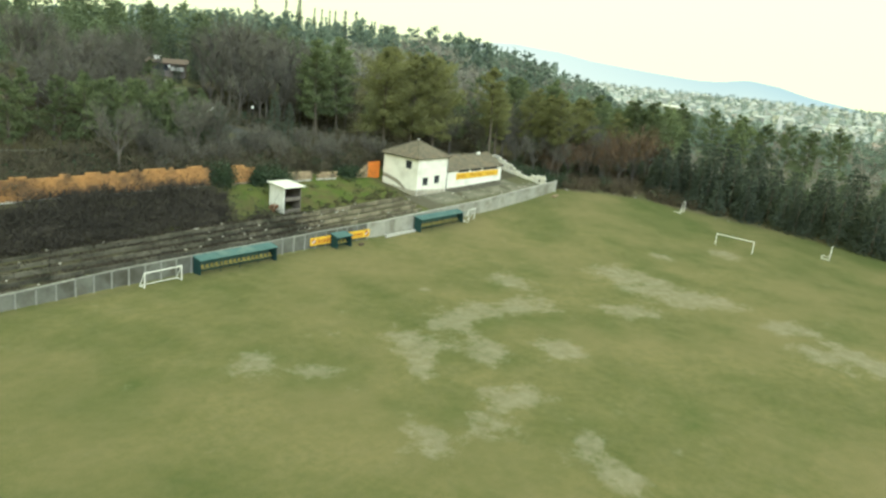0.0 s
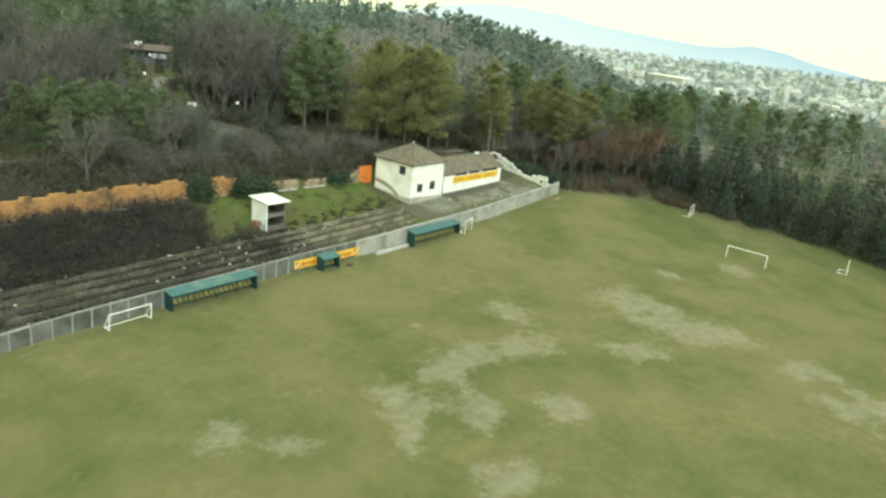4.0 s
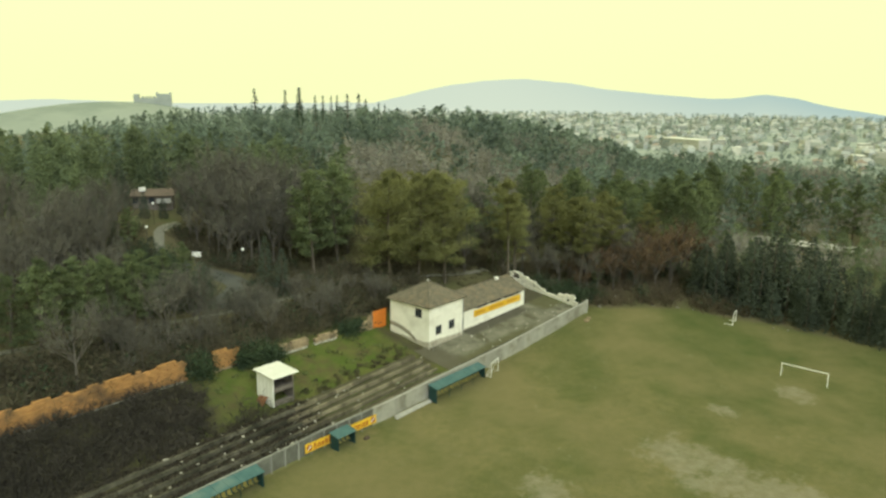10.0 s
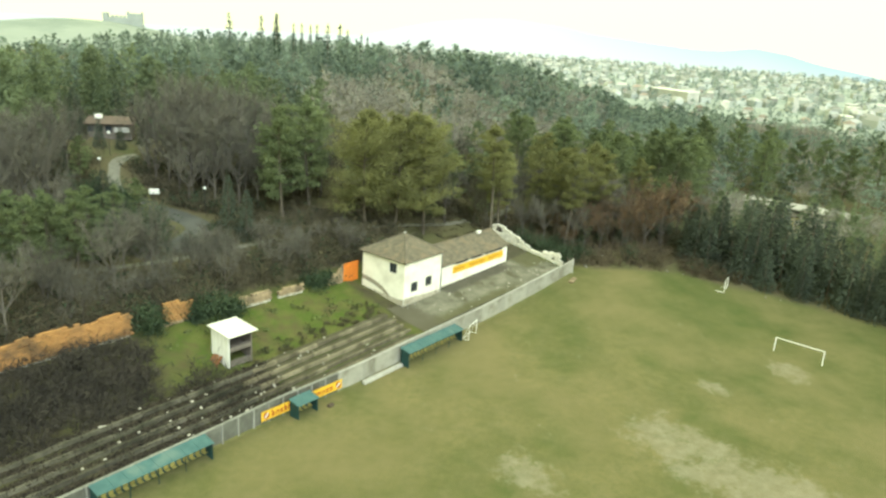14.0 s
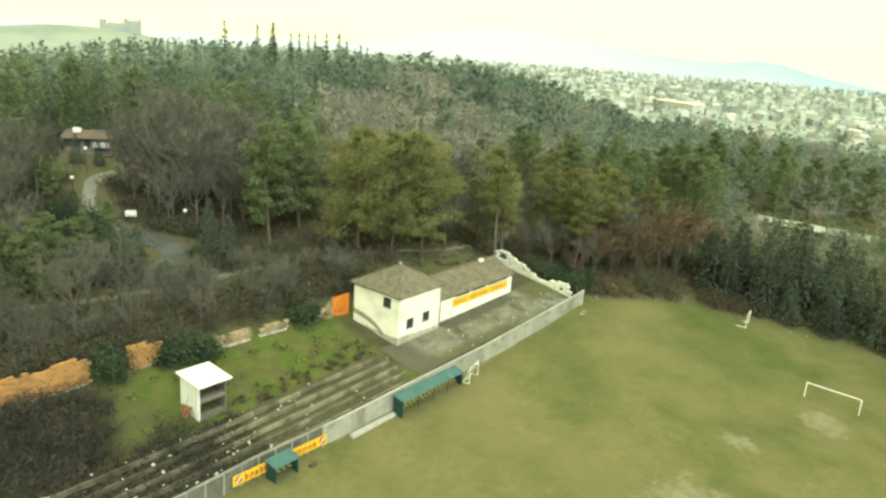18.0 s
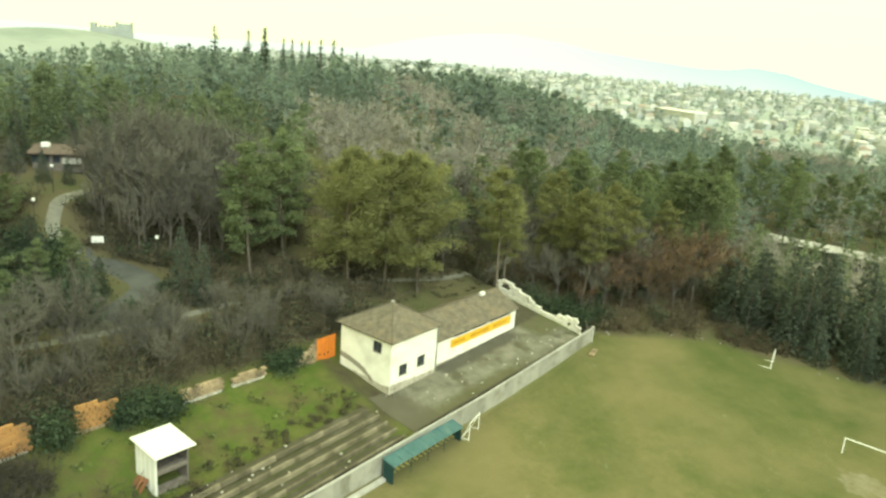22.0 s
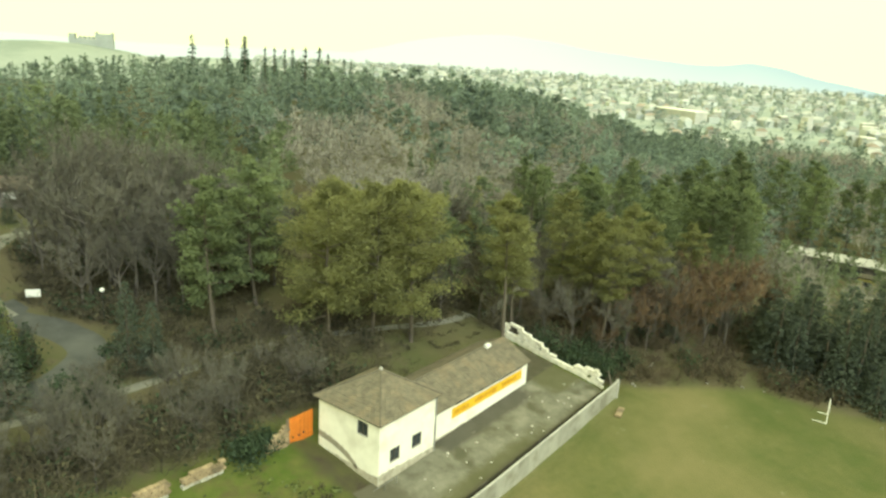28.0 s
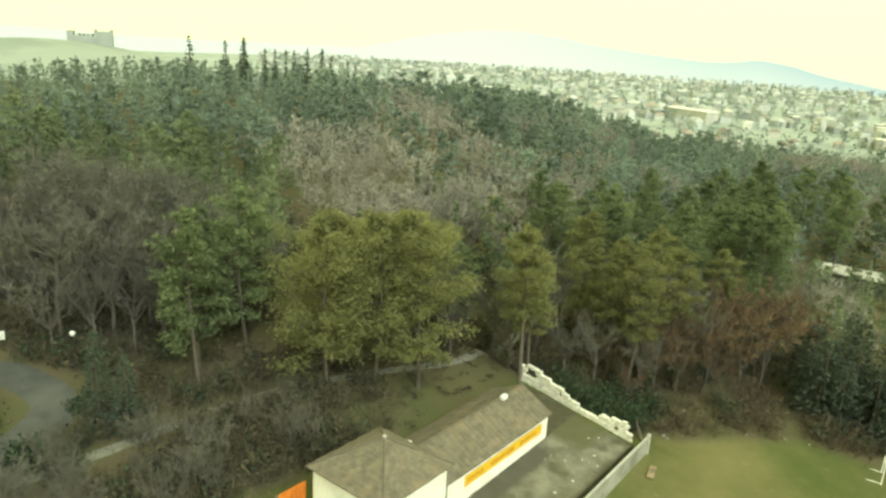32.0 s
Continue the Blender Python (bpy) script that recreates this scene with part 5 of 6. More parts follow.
# ---- planting ----
# club house group: x, y, kind, height over 17 m
for x, y, kind, s in [(59.3, 13.6, tall_pines[0], 1.12), (75.0, 10.5, tall_pines[1], 1.0), (82.1, 4.9, tall_pines[0], 1.0), (68.5, 18.0, tall_pines[2], 0.9), (72.0, 21.0, tall_pines[1], 0.85), (78.0, 17.0, tall_pines[2], 0.92),
                      (90.0, 29.0, green_pines[2], 1.11), (97.0, 31.5, green_pines[2], 1.08), (100.0, 23.0, green_pines[2], 1.25), (94.0, 20.5, green_pines[2], 1.13), (108.0, 27.0, green_pines[1], 1.13), (88.0, 21.5, tall_pines[2], 0.98),
                      (100.0, 12.0, green_pines[2], 1.16), (106.0, 15.0, green_pines[2], 1.18), (92.0, 12.0, tall_pines[1], 0.98), (108.0, 6.0, green_pines[1], 1.20), (114.0, 10.0, green_pines[0], 1.19), (110.5, 2.0, green_pines[2], 1.20),
                      (119.0, 5.0, green_pines[0], 1.20), (126.5, 4.5, green_pines[2], 1.22), (128.5, 9.5, green_pines[1], 1.20), (116.0, 18.0, green_pines[2], 1.13), (123.0, 14.0, green_pines[3], 1.16),
                      (137.0, 8.0, green_pines[3], 1.27), (150.0, 12.0, green_pines[1], 1.3), (196.0, 26.0, green_pines[0], 1.55), (199.0, 17.0, green_pines[2], 1.5), (206.0, 8.0, green_pines[3], 1.4), (204.0, -8.0, green_pines[1], 1.35), (162.0, 16.0, green_pines[2], 1.35), (212.0, -22.0, green_pines[0], 1.4), (176.0, 24.0, green_pines[3], 1.4), (142.0, 14.0, green_pines[0], 1.2), (146.0, 20.5, green_pines[1], 1.15), (155.0, 22.0, green_pines[2], 1.3), (133.0, 14.5, green_pines[3], 1.15), (140.0, 24.0, green_pines[0], 1.15), (150.0, 30.0, green_pines[1], 1.2), (130.0, 20.0, green_pines[2], 1.1), (165.0, 30.0, green_pines[3], 1.3), (190.0, 5.0, green_pines[0], 1.35), (195.0, -3.0, green_pines[1], 1.35), (185.0, 34.0, green_pines[2], 1.4), (206.0, 30.0, green_pines[3], 1.4), (148.0, 38.0, green_pines[0], 1.1), (160.0, 42.0, green_pines[1], 1.15), (215.0, 12.0, green_pines[2], 1.4), (198.0, -16.0, green_pines[3], 1.3), (130.0, 30.0, green_pines[1], 1.05), (112.0, 33.0, green_pines[0], 1.07), (121.0, 28.0, green_pines[2], 1.08), (85.0, 15.0, tall_pines[0], 0.92), (96.0, 4.0, tall_pines[1], 0.86), (104.0, 39.0, green_pines[2], 0.97),
                      (41.5, 25.5, broad_pines[0], 1.13), (46.5, 23.8, broad_pines[1], 1.08), (50.8, 21.2, broad_pines[2], 1.1), (53.0, 29.5, broad_pines[0], 0.94), (57.5, 27.5, broad_pines[1], 0.92), (48.5, 30.5, broad_pines[2], 0.95),
                      (32.5, 34.4, green_pines[0], 1.2), (34.6, 37.6, green_pines[1], 1.1), (40.7, 37.6, green_pines[2], 1.2), (43.5, 41.0, green_pines[3], 1.08)]:
    plant(kind, x, y, s)
plant(tall_pines[2], 72.0, 6.6, 1.05, turn=40, lean=(0, 5))
plant(tall_pines[1], 64.6, 15.6, 0.95)
plant(yellow_conifer, 86.5, 37.7, 0.95, tall=0.98)
# ragged row of pines on the slope over the orange wall, bare trees behind it
for i, (x, y, s) in enumerate([(-34, 33, 0.7), (-30, 31, 0.72), (-26, 33, 0.75), (-22, 31.5, 0.7), (-19, 33.5, 0.75), (-15.5, 31.5, 0.72), (-12.7, 31.2, 0.74), (-9.2, 32.6, 0.68), (-6.4, 31.5, 0.72), (-3.3, 32.4, 0.7), (-0.8, 31.8, 0.7), (1.2, 32.4, 0.7), (-38, 31, 0.75), (-41, 36, 0.8)]):
    plant(green_pines[i % 4], x, y, s)
for i, (x, y, s) in enumerate([(-31, 42, 0.85), (-24, 43, 0.9), (-16, 41, 0.8), (-8, 41, 0.8), (-1, 39, 0.7), (-5, 45, 0.75), (-12, 46, 0.8), (-20, 47, 0.85), (2, 43, 0.7)]):
    plant(bare_trees[i % 4], x, y, s)
plant(spruces[0], 22.3, 34.2, 0.55, tall=0.78)
plant(spruces[1], 23.6, 31.8, 0.5, tall=0.66)
plant(spruces[2], 10.6, 33.6, 0.74, tall=0.62)
plant(yellow_conifer, 14.2, 41.2, 0.5, tall=0.42)
plant(bare_trees[1], 3.0, 28.0, 0.62)
# bare trees by the bend of the path, and others
for i, (x, y, s) in enumerate([(26, 48.5, 1.15), (29.5, 51, 1.15), (33, 53, 1.2), (30, 58, 1.2), (37, 49, 1.1), (36, 57, 1.15), (41, 53, 1.1), (25.5, 54.5, 1.0), (-0.3, 24.5, 0.75), (6, 27, 0.7), 
                              (58, 22.5, 0.55), (61, 27, 0.7), (66, 22, 0.8), (12, 60, 0.9), (5, 52, 0.9), (-3, 47, 0.9)]):
    plant(bare_trees[i % 4], x, y, s)
for i, (x, y, s) in enumerate([(24.0, 46.5, 0.7), (27.5, 45.0, 0.75), (31.0, 43.5, 0.7), (33.5, 42.0, 0.75), (36.5, 44.0, 0.8), (29.0, 49.0, 0.8), (25.5, 51.5, 0.75), (23.8, 55.5, 0.7), (39.0, 42.5, 0.7), (31.5, 55.0, 0.9)]):
    plant(bare_trees[i % 4], x, y, s)
plant(pale_trees[0], 88.0, 6.6, 0.95)
plant(rust_trees[0], 91.5, -3.2, 1.15)
plant(rust_trees[1], 83.0, 0.5, 0.8)
plant(rust_trees[0], 87.5, -5.0, 1.0)
plant(rust_trees[1], 76.0, 4.5, 0.7)
plant(bare_trees[1], 82.0, 3.0, 0.75)
plant(bare_trees[2], 73.5, 5.5, 0.6)
for i, (x, y, s) in enumerate([(78.5, 2.6, 0.78), (80.5, 6.2, 0.85), (85.0, 3.4, 0.9), (88.5, 1.0, 0.9), (94.0, 1.0, 1.0), (92.5, -7.2, 0.9), (74.0, 8.8, 0.62), (70.5, 5.2, 0.5), (84.6, -3.0, 0.75), (97.5, -4.0, 0.95), (80.2, -1.6, 0.6)]):
    plant(rust_trees[i % 2], x, y, s)
for i, (x, y, s) in enumerate([(71.5, 10.5, 0.7), (76.5, 9.0, 0.75), (86.5, 6.5, 0.8), (90.5, 11.0, 0.9), (69.0, 13.5, 0.65), (81.5, 13.5, 0.85), (64.5, 18.5, 0.7), (94.5, 7.0, 0.85), (86.0, 13.0, 0.9), (73.5, 20.0, 0.8), (80.0, 20.5, 0.9),
                              (47, 42, 0.9), (54, 36, 0.85), (59, 37, 0.9), (65, 33, 0.85), (70, 36, 0.9), (77, 36, 0.95), (44, 47, 0.9), (34.5, 46.5, 1.05), (30.5, 47.0, 1.05), (28.0, 57.0, 1.15), (33.5, 60.5, 1.15), (24.5, 58.8, 0.95), (40, 46, 0.95), (39.5, 58, 1.1), (45, 56, 1.0), (49, 50, 0.95)]):
    plant(bare_trees[i % 4], x, y, s)
for i, (x, y, s) in enumerate([(-2.2, 34.8, 0.66), (-6.2, 35.0, 0.68), (-10.5, 35.5, 0.7)]):
    plant(green_pines[i % 4], x, y, s)
for i, (x, y, s) in enumerate([(5.5, 27.5, 0.5), (-6.5, 26.5, 0.55), (12.0, 26.0, 0.42), (15.5, 28.2, 0.4), (8.0, 58.0, 0.95)]):
    plant(bare_trees[i % 4], x, y, s)
for i, (x, y, s) in enumerate([(78.0, 6.0, 0.45), (84.0, 1.2, 0.5), (90.0, 4.0, 0.6), (95.0, -2.5, 0.7), (87.0, 9.5, 0.6), (72.0, 7.5, 0.4), (100.0, 1.0, 0.75), (93.0, 9.0, 0.7), (81.5, 9.0, 0.55)]):
    plant(spruces[i % 3] if i % 2 else green_pines[i % 4], x, y, s)
for i, (x, y, s) in enumerate([(24.0, 73.5, 0.42), (32.0, 73.0, 0.45), (36.5, 79.0, 0.6), (22.0, 78.5, 0.5), (27.0, 72.0, 0.34), (34.0, 86.0, 0.7), (25.0, 84.0, 0.7), (15.0, 70.0, 0.6), (12.5, 64.0, 0.55)]):
    plant(spruces[i % 3], x, y, s)
for i, (x, y, s) in enumerate([(13.0, 41.5, 0.5), (10.8, 44.5, 0.55), (15.0, 39.4, 0.4), (8.6, 40.2, 0.5), (12.0, 49.5, 0.55), (7.0, 49.0, 0.6), (13.0, 58.5, 0.5)]):
    plant(spruces[i % 3] if i % 3 else green_pines[i % 4], x, y, s)
shrub_rng = np.random.default_rng(31)
for i in range(44):
    x, y = shrub_rng.uniform(-8, 38), shrub_rng.uniform(19.2, 27.5)
    plant(bare_trees[i % 4], x, y, shrub_rng.uniform(0.24, 0.42))
# dark hedge of spruces behind the goal line
edge_line = [(87.5, -9.5, 0.85), (85.5, -12.5, 0.95), (88.5, -15.0, 1.0), (86.0, -17.5, 0.9), (89.5, -20, 1.0), (86.5, -22.0, 0.95), (88.5, -25.5, 1.0), (87.0, -28.5, 0.85), (90.0, -31.0, 0.9), (87.0, -33.5, 0.8), (88.0, -37.0, 0.85),
             (85.5, -40.0, 0.85), (87.0, -43.5, 0.9), (84.0, -46.5, 0.85), (85.5, -50.0, 0.9), (82.0, -53.0, 0.85), (83.5, -57.0, 0.9), (80.0, -60.5, 0.85), (81.0, -65, 0.9), (79.0, -69, 0.9), (93, -18, 1.05), (94, -27, 1.0), (94, -36, 0.9), (92, -46, 0.95), (90, -56, 0.95),
             (90.5, -10.5, 0.9), (84.8, -14.8, 0.7), (91.5, -13.0, 1.0), (85.0, -19.6, 0.75), (91.0, -23, 1.05), (85.0, -24.5, 0.7), (91.5, -28.5, 0.95), (85.3, -30.8, 0.68), (91, -34, 0.9), (85.5, -36.5, 0.66), (90, -40, 0.95), (84.6, -42.2, 0.62), (88.8, -47.5, 0.9), (83.0, -49.5, 0.65), (87.0, -53.5, 0.9), (80.8, -56.0, 0.66), (85.5, -61, 0.9), (78.8, -64, 0.7), (84, -68, 0.9), (96, -13, 1.0), (97, -22, 0.95), (98, -31, 1.0), (97, -41, 0.9), (95, -51, 0.9)]
for i, (x, y, s) in enumerate(edge_line):
    k = (i * 7) % 11 / 10
    plant(spruces[i % 3], x + 1.2 * (k - 0.5), y + 1.5 * ((i * 5) % 7 / 6 - 0.5), s * (0.85 + 0.45 * k), tall=s * (0.72 + 0.36 * ((i * 3) % 8) / 7), lean=(3 * (k - 0.5), 4 * (0.5 - k)))
# cypresses along the ridge
for x, y, s, wide, k in [(115.4, 162.4, 1.14, 1.0, 1), (115.6, 138.2, 1.12, 1.0, 0), (117.5, 140.5, 1.0, 0.9, 1), (112.0, 141, 1.04, 0.8, 0), (121.5, 137, 0.94, 0.6, 0), (124.0, 136, 0.95, 0.6, 0), (126.8, 135, 0.93, 0.6, 0), (129.2, 134.5, 0.95, 0.65, 0), (133.0, 133.5, 1.0, 0.95, 1), (137.0, 132, 1.02, 1.0, 0), (139.5, 131, 0.9, 0.8, 1), (144, 129, 0.85, 0.6, 0), (146, 128, 0.82, 0.6, 0)]:
    plant(cypresses[k], x, y, wide * 1.75, tall=s)


def far_kind(made, size, bare=False):
    if bare:
        (wv, wf), (tv, tf) = made
        return np.array(tv), np.array(tf)
    trunk, arms, centres = made
    return sprays(centres, size, slim=0.19, lean=0.2)


G2 = np.random.default_rng(23)
MID_PINES = [far_kind(pine(13, 0.2, 3.0, 24, 4, 7, rg=G2), 0.75) for _ in range(5)] + [far_kind(conifer(13, 2.6, 18, 10, 4, rg=G2), 0.72) for _ in range(5)]
FAR_PINES = [far_kind(pine(13, 0.2, 3.0, 14, 2, 7, rg=G2), 1.15) for _ in range(5)] + [far_kind(conifer(13, 2.6, 13, 7, 2, rg=G2), 1.1) for _ in range(5)]
TOWN_TREES = [far_kind(pine(11, 0.12, 3.6, 9, 2, 3, rg=G2, flat=0.5), 2.4) for _ in range(6)]
MID_BARE = [far_kind(bare_tree(11, 4.0, G2, 9, 0.06, 5), 0, True) for _ in range(5)]
FAR_BARE = [far_kind(bare_tree(11, 4.0, G2, 9, 0.09, 3), 0, True) for _ in range(5)]


def spread_wood(name, spots, kinds, material, label, scales=(0.75, 1.15)):
    vs, fs, tones, o = [], [], [], 0
    for x, y in spots:
        v, f = kinds[int(G2.integers(len(kinds)))]
        a = G2.uniform(0, 6.283)
        s = G2.uniform(*scales) * (1 - 0.42 * float(smooth_step(95, 128, y)) * (x < 200))
        c, n = math.cos(a) * s, math.sin(a) * s
        q = np.empty_like(v)
        q[:, 0], q[:, 1], q[:, 2] = v[:, 0] * c - v[:, 1] * n + x, v[:, 0] * n + v[:, 1] * c + y, v[:, 2] * s + land_z(x, y) - 0.2
        vs.append(q)
        fs.append(f + o)
        tones.append(np.full(len(v), G2.random(), np.float32))
        o += len(v)
    me = fast_mesh(name, np.concatenate(vs), np.concatenate(fs), material)
    me.attributes.new("tone", "FLOAT", "POINT").data.foreach_set("value", np.concatenate(tones))
    return tagged(link(name, me), label, "trees", kind="stuff")


near_things = [(o.matrix_basis.translation.x, o.matrix_basis.translation.y) for o in scene.objects if o.parent is None and o.get("category") == "tree" and o.matrix_basis.translation.z > -300]
keep_clear = np.array(near_things)
WAY = [(28, 68.5), (25.2, 67.6), (22.6, 65.6), (20.0, 61.6), (18.0, 57.5), (17.4, 53.8), (18.0, 49.6), (19.6, 45.4), (21.0, 41.5), (19.5, 38.0), (14.5, 34.4), (6, 33.0)]
ROAD = [(-50, 40), (-30, 37.6), (-15.5, 35.6), (-9.3, 34.6), (-2, 33.8), (5.2, 32.2), (12, 31.2), (21, 30.6), (32, 30.2), (41.4, 28.6), (50.2, 25.6), (59.6, 22.1), (69, 22.6), (84, 26)]


def off_way(x, y, gap):
    return min(min((x - a) ** 2 + (y - b) ** 2 for a, b in WAY), min((x - a) ** 2 + (y - b) ** 2 for a, b in ROAD)) > gap * gap


pines, bares, low_pines, low_bares = [], [], [], []
for gy_ in np.arange(22, 346, 5.8):
    for gx_ in np.arange(-60, 420, 5.8):
        x, y = gx_ + G2.uniform(-2.3, 2.3), gy_ + G2.uniform(-2.3, 2.3)
        az = math.degrees(math.atan2(y + 48, x + 33))
        if az > 80 or az < 8 or (y > 346) or x + 0.35 * y > (380 if y < 230 else 420) or y > 175 and (y < 262 or x < 330):
            continue
        if x > 64 and y < 12 + max(0, 84 - x) * 0.2:
            continue
        if 25 < x < 66 and y < 33 or 28 < x < 62 and y < 46 or (x <= 25 and y < 29 and G2.random() < 0.6):
            continue
        if np.min((keep_clear[:, 0] - x) ** 2 + (keep_clear[:, 1] - y) ** 2) < 9 or not off_way(x, y, 4.0):
            continue
        if -8 < x < 30 and y < 45 or 6 < x < 27 and y < 68:
            continue
        if 18 < x < 36 and 58 < y < 86 and x - y > -56:
            continue
        v = noise.noise((x * 0.018, y * 0.018, 4.2)) + 0.5 * noise.noise((x * 0.06, y * 0.06, 1.0))
        clearing = 50 < y - 0.25 * x < 72 and 70 < x < 140
        lower = x > 105 and y < 95
        wood = 0.3 + (0.4 if y > 85 else 0.0) - (0.42 if clearing else 0.0) - (0.2 if lower else 0.0) + (0.15 if x < 20 else 0)
        if v + wood > G2.uniform(-0.12, 0.12):
            if math.hypot(x + 6, y + 25) < 92:
                if x < 22 and G2.random() < 0.85:
                    plant(bare_trees[int(G2.integers(4))], x, y, G2.uniform(0.7, 1.0))
                else:
                    plant(green_pines[int(G2.integers(4))], x, y, G2.uniform(0.7, 1.0))
            else:
                pines.append((x, y))
                if y > 78:
                    pines.append((x + G2.uniform(-3.2, 3.2), y + G2.uniform(-3.2, 3.2)))
        else:
            bares.append((x, y))
            bares.append((x + G2.uniform(-3, 3), y + G2.uniform(-3, 3)))
# the low wood between the pitch and the town
for _ in range(1350):
    x, y = G2.uniform(95, 350), G2.uniform(-85, 60)
    if 168 < x < 188 and -32 < y < 12 or x < 100 + max(0, -y - 35) * 0.4 or (x < 170 and y < 14 and G2.random() < 0.12):
        continue
    if x < 172 and y < 10:
        (low_pines if G2.random() < 0.5 else low_bares).append((x, y))
    else:
        (pines if G2.random() < 0.45 else bares).append((x, y))


def beyond(p, d=132):
    return math.hypot(p[0] + 6, p[1] + 25) > d


spread_wood("pine_wood", [p for p in pines if not beyond(p)], MID_PINES, "mid_leaf", "pine wood covering the hillside")
# far_leaf carries the haze of the distance in its colour.
spread_wood("pine_wood", [p for p in pines if beyond(p)], FAR_PINES, "far_leaf", "pine wood on the far slope of the hill, paled for haze")
spread_wood("bare_wood", [p for p in bares if not beyond(p)], MID_BARE, "twig", "leafless brown deciduous wood on the slope", (0.7, 1.1))
spread_wood("pine_wood", low_pines, MID_PINES, "mid_leaf", "low young pines below the end of the pitch", (0.42, 0.8))
spread_wood("bare_wood", low_bares, MID_BARE, "twig", "low leafless trees below the end of the pitch", (0.5, 0.85))
spread_wood("bare_wood", [p for p in bares if beyond(p)], FAR_BARE, "twig", "leafless brown wood below the hill", (0.7, 1.1))


# scrub: leafless thickets
def thicket(name, spots, material, label, high=(1.6, 3.2), stems=26, width=0.03):
    st, wy = [], []
    for x, y, s in spots:
        z = land_z(x, y)
        for k in range(stems):
            a, r = G2.uniform(0, 6.283), abs(G2.normal()) * 0.8 * s
            p = np.array([x + math.cos(a) * r, y + math.sin(a) * r, z - 0.1])
            h = G2.uniform(*high) * s
            d = unit(np.array([math.cos(a) * 0.5, math.sin(a) * 0.5, 1.0]) + G2.normal(size=3) * 0.35) * h
            st.append(p)
            wy.append(d)
            for t in range(5):
                f = 0.25 + 0.7 * G2.random()
                st.append(p + d * f)
                wy.append(unit(G2.normal(size=3) + d / h * 0.7) * h * 0.4)
    v, f = twigs(st, wy, width)
    return tagged(link(name, fast_mesh(name, v, f, material)), label, "shrubs", kind="stuff")


spots = []
for _ in range(420):
    x, y = G2.uniform(-55, 4), G2.uniform(6.8, 16.2)
    if x > -8 and (x + 8) / 12 > G2.random() * (0.4 + (16 - y) / 16):
        continue
    spots.append((x, y, G2.uniform(0.7, 1.2)))
thicket("bramble_thicket", spots, "bramble", "dark leafless bramble thicket above the terrace", (1.2, 2.4), 30, 0.035)
def open_ground(x, y, gap_way=3.6, gap_road=1.4):
    if min((x - a) ** 2 + (y - b) ** 2 for a, b in WAY) < gap_way ** 2 or (HX - 3 < x < 64 and y < 17.5) or (52 < x < 63 and y < 24) or (38 < x < 60 and y < 26.5 - 0.25 * (x - 38) and noise.noise((x * 0.9, y * 0.9, 3)) < 0.22):
        return False
    gap = y - float(np.interp(x, [a for a, _ in ROAD], [b for _, b in ROAD]))
    return not -gap_road * (3.6 if x < 26 else 1.3) < gap < gap_road


def brush(name, spots, material, label, n=56, size=0.42):
    """Low bushes: a loose dome of small leaf sprays on each spot x, y, radius, height."""
    vs, fs, o = [], [], 0
    for x, y, r, h in spots:
        p = G2.normal(size=(n, 3)) * np.array([r * 0.45, r * 0.45, h * 0.28]) + np.array([0, 0, h * 0.45])
        p[:, 2] = np.abs(p[:, 2]) + land_z(x, y)
        p[:, :2] += (x, y)
        v, f = sprays(p, size, rg=G2, slim=0.28)
        vs.append(v), fs.append(f + o)
        o += len(v)
    return tagged(link(name, fast_mesh(name, np.concatenate(vs), np.concatenate(fs), material)), label, "shrubs", kind="stuff")


def scatter(n, x0, x1, y0, y1, lo, hi, test=open_ground):
    out = []
    for _ in range(n):
        x, y = G2.uniform(x0, x1), G2.uniform(y0, y1)
        if test(x, y):
            out.append((x, y, G2.uniform(lo, hi)))
    return out


def end_edge(x):
    return float(np.interp(x, [65, 70, 77.5, 80, 84, 90], [-1.2, -4.6, -11.5, -17, -26, -40]))


belt = scatter(620, -50, 52, 18.6, 30.0, 0.7, 1.35) + scatter(190, 18, 48, 23, 34, 0.5, 1.0) + scatter(150, 56, 70, 16.5, 30, 0.6, 1.0)
deep = scatter(620, -30, 112, 31, 66, 0.7, 1.3)
right_side = scatter(560, 64.5, 104, -26, 22, 0.6, 1.25, lambda x, y: y > end_edge(x) + 0.8 + max(0, 68 - x) * 0.4)
verge = scatter(230, -2, 27, 34, 68, 0.5, 1.1, lambda x, y: min((x - a) ** 2 + (y - b) ** 2 for a, b in WAY) > 7.5 and not (16 < x < 25 and y < 45))
deep = deep + verge + scatter(160, 22, 47, 42, 62, 0.7, 1.3)
thicket("bare_shrubs", belt, "shrub_twig", "leafless brown shrubs between wall and path", (1.8, 3.4), 26, 0.03)
thicket("bare_shrubs", deep, "shrub_twig", "leafless undergrowth below the pines", (1.4, 2.8), 18, 0.035)
litter = []
for _ in range(820):
    x = 6 - abs(G2.normal()) * 22
    if x > -50:
        k = int(G2.integers(5))
        y, z = tier(x, k)
        litter.append((x, float(y) + G2.uniform(0.3, 0.9), float(z) - 0.1))
vs, fs, o = [], [], 0
for x, y, z in litter:
    n = int(18 + 22 * float(smooth_step(8, -15, x)))
    p = G2.normal(size=(n, 3)) * np.array([0.7, 0.22, 0.1])
    p[:, 2] = np.abs(p[:, 2])
    v, f = sprays(p + (x, y, z), 0.24, rg=G2, slim=0.3)
    vs.append(v), fs.append(f + o)
    o += len(v)
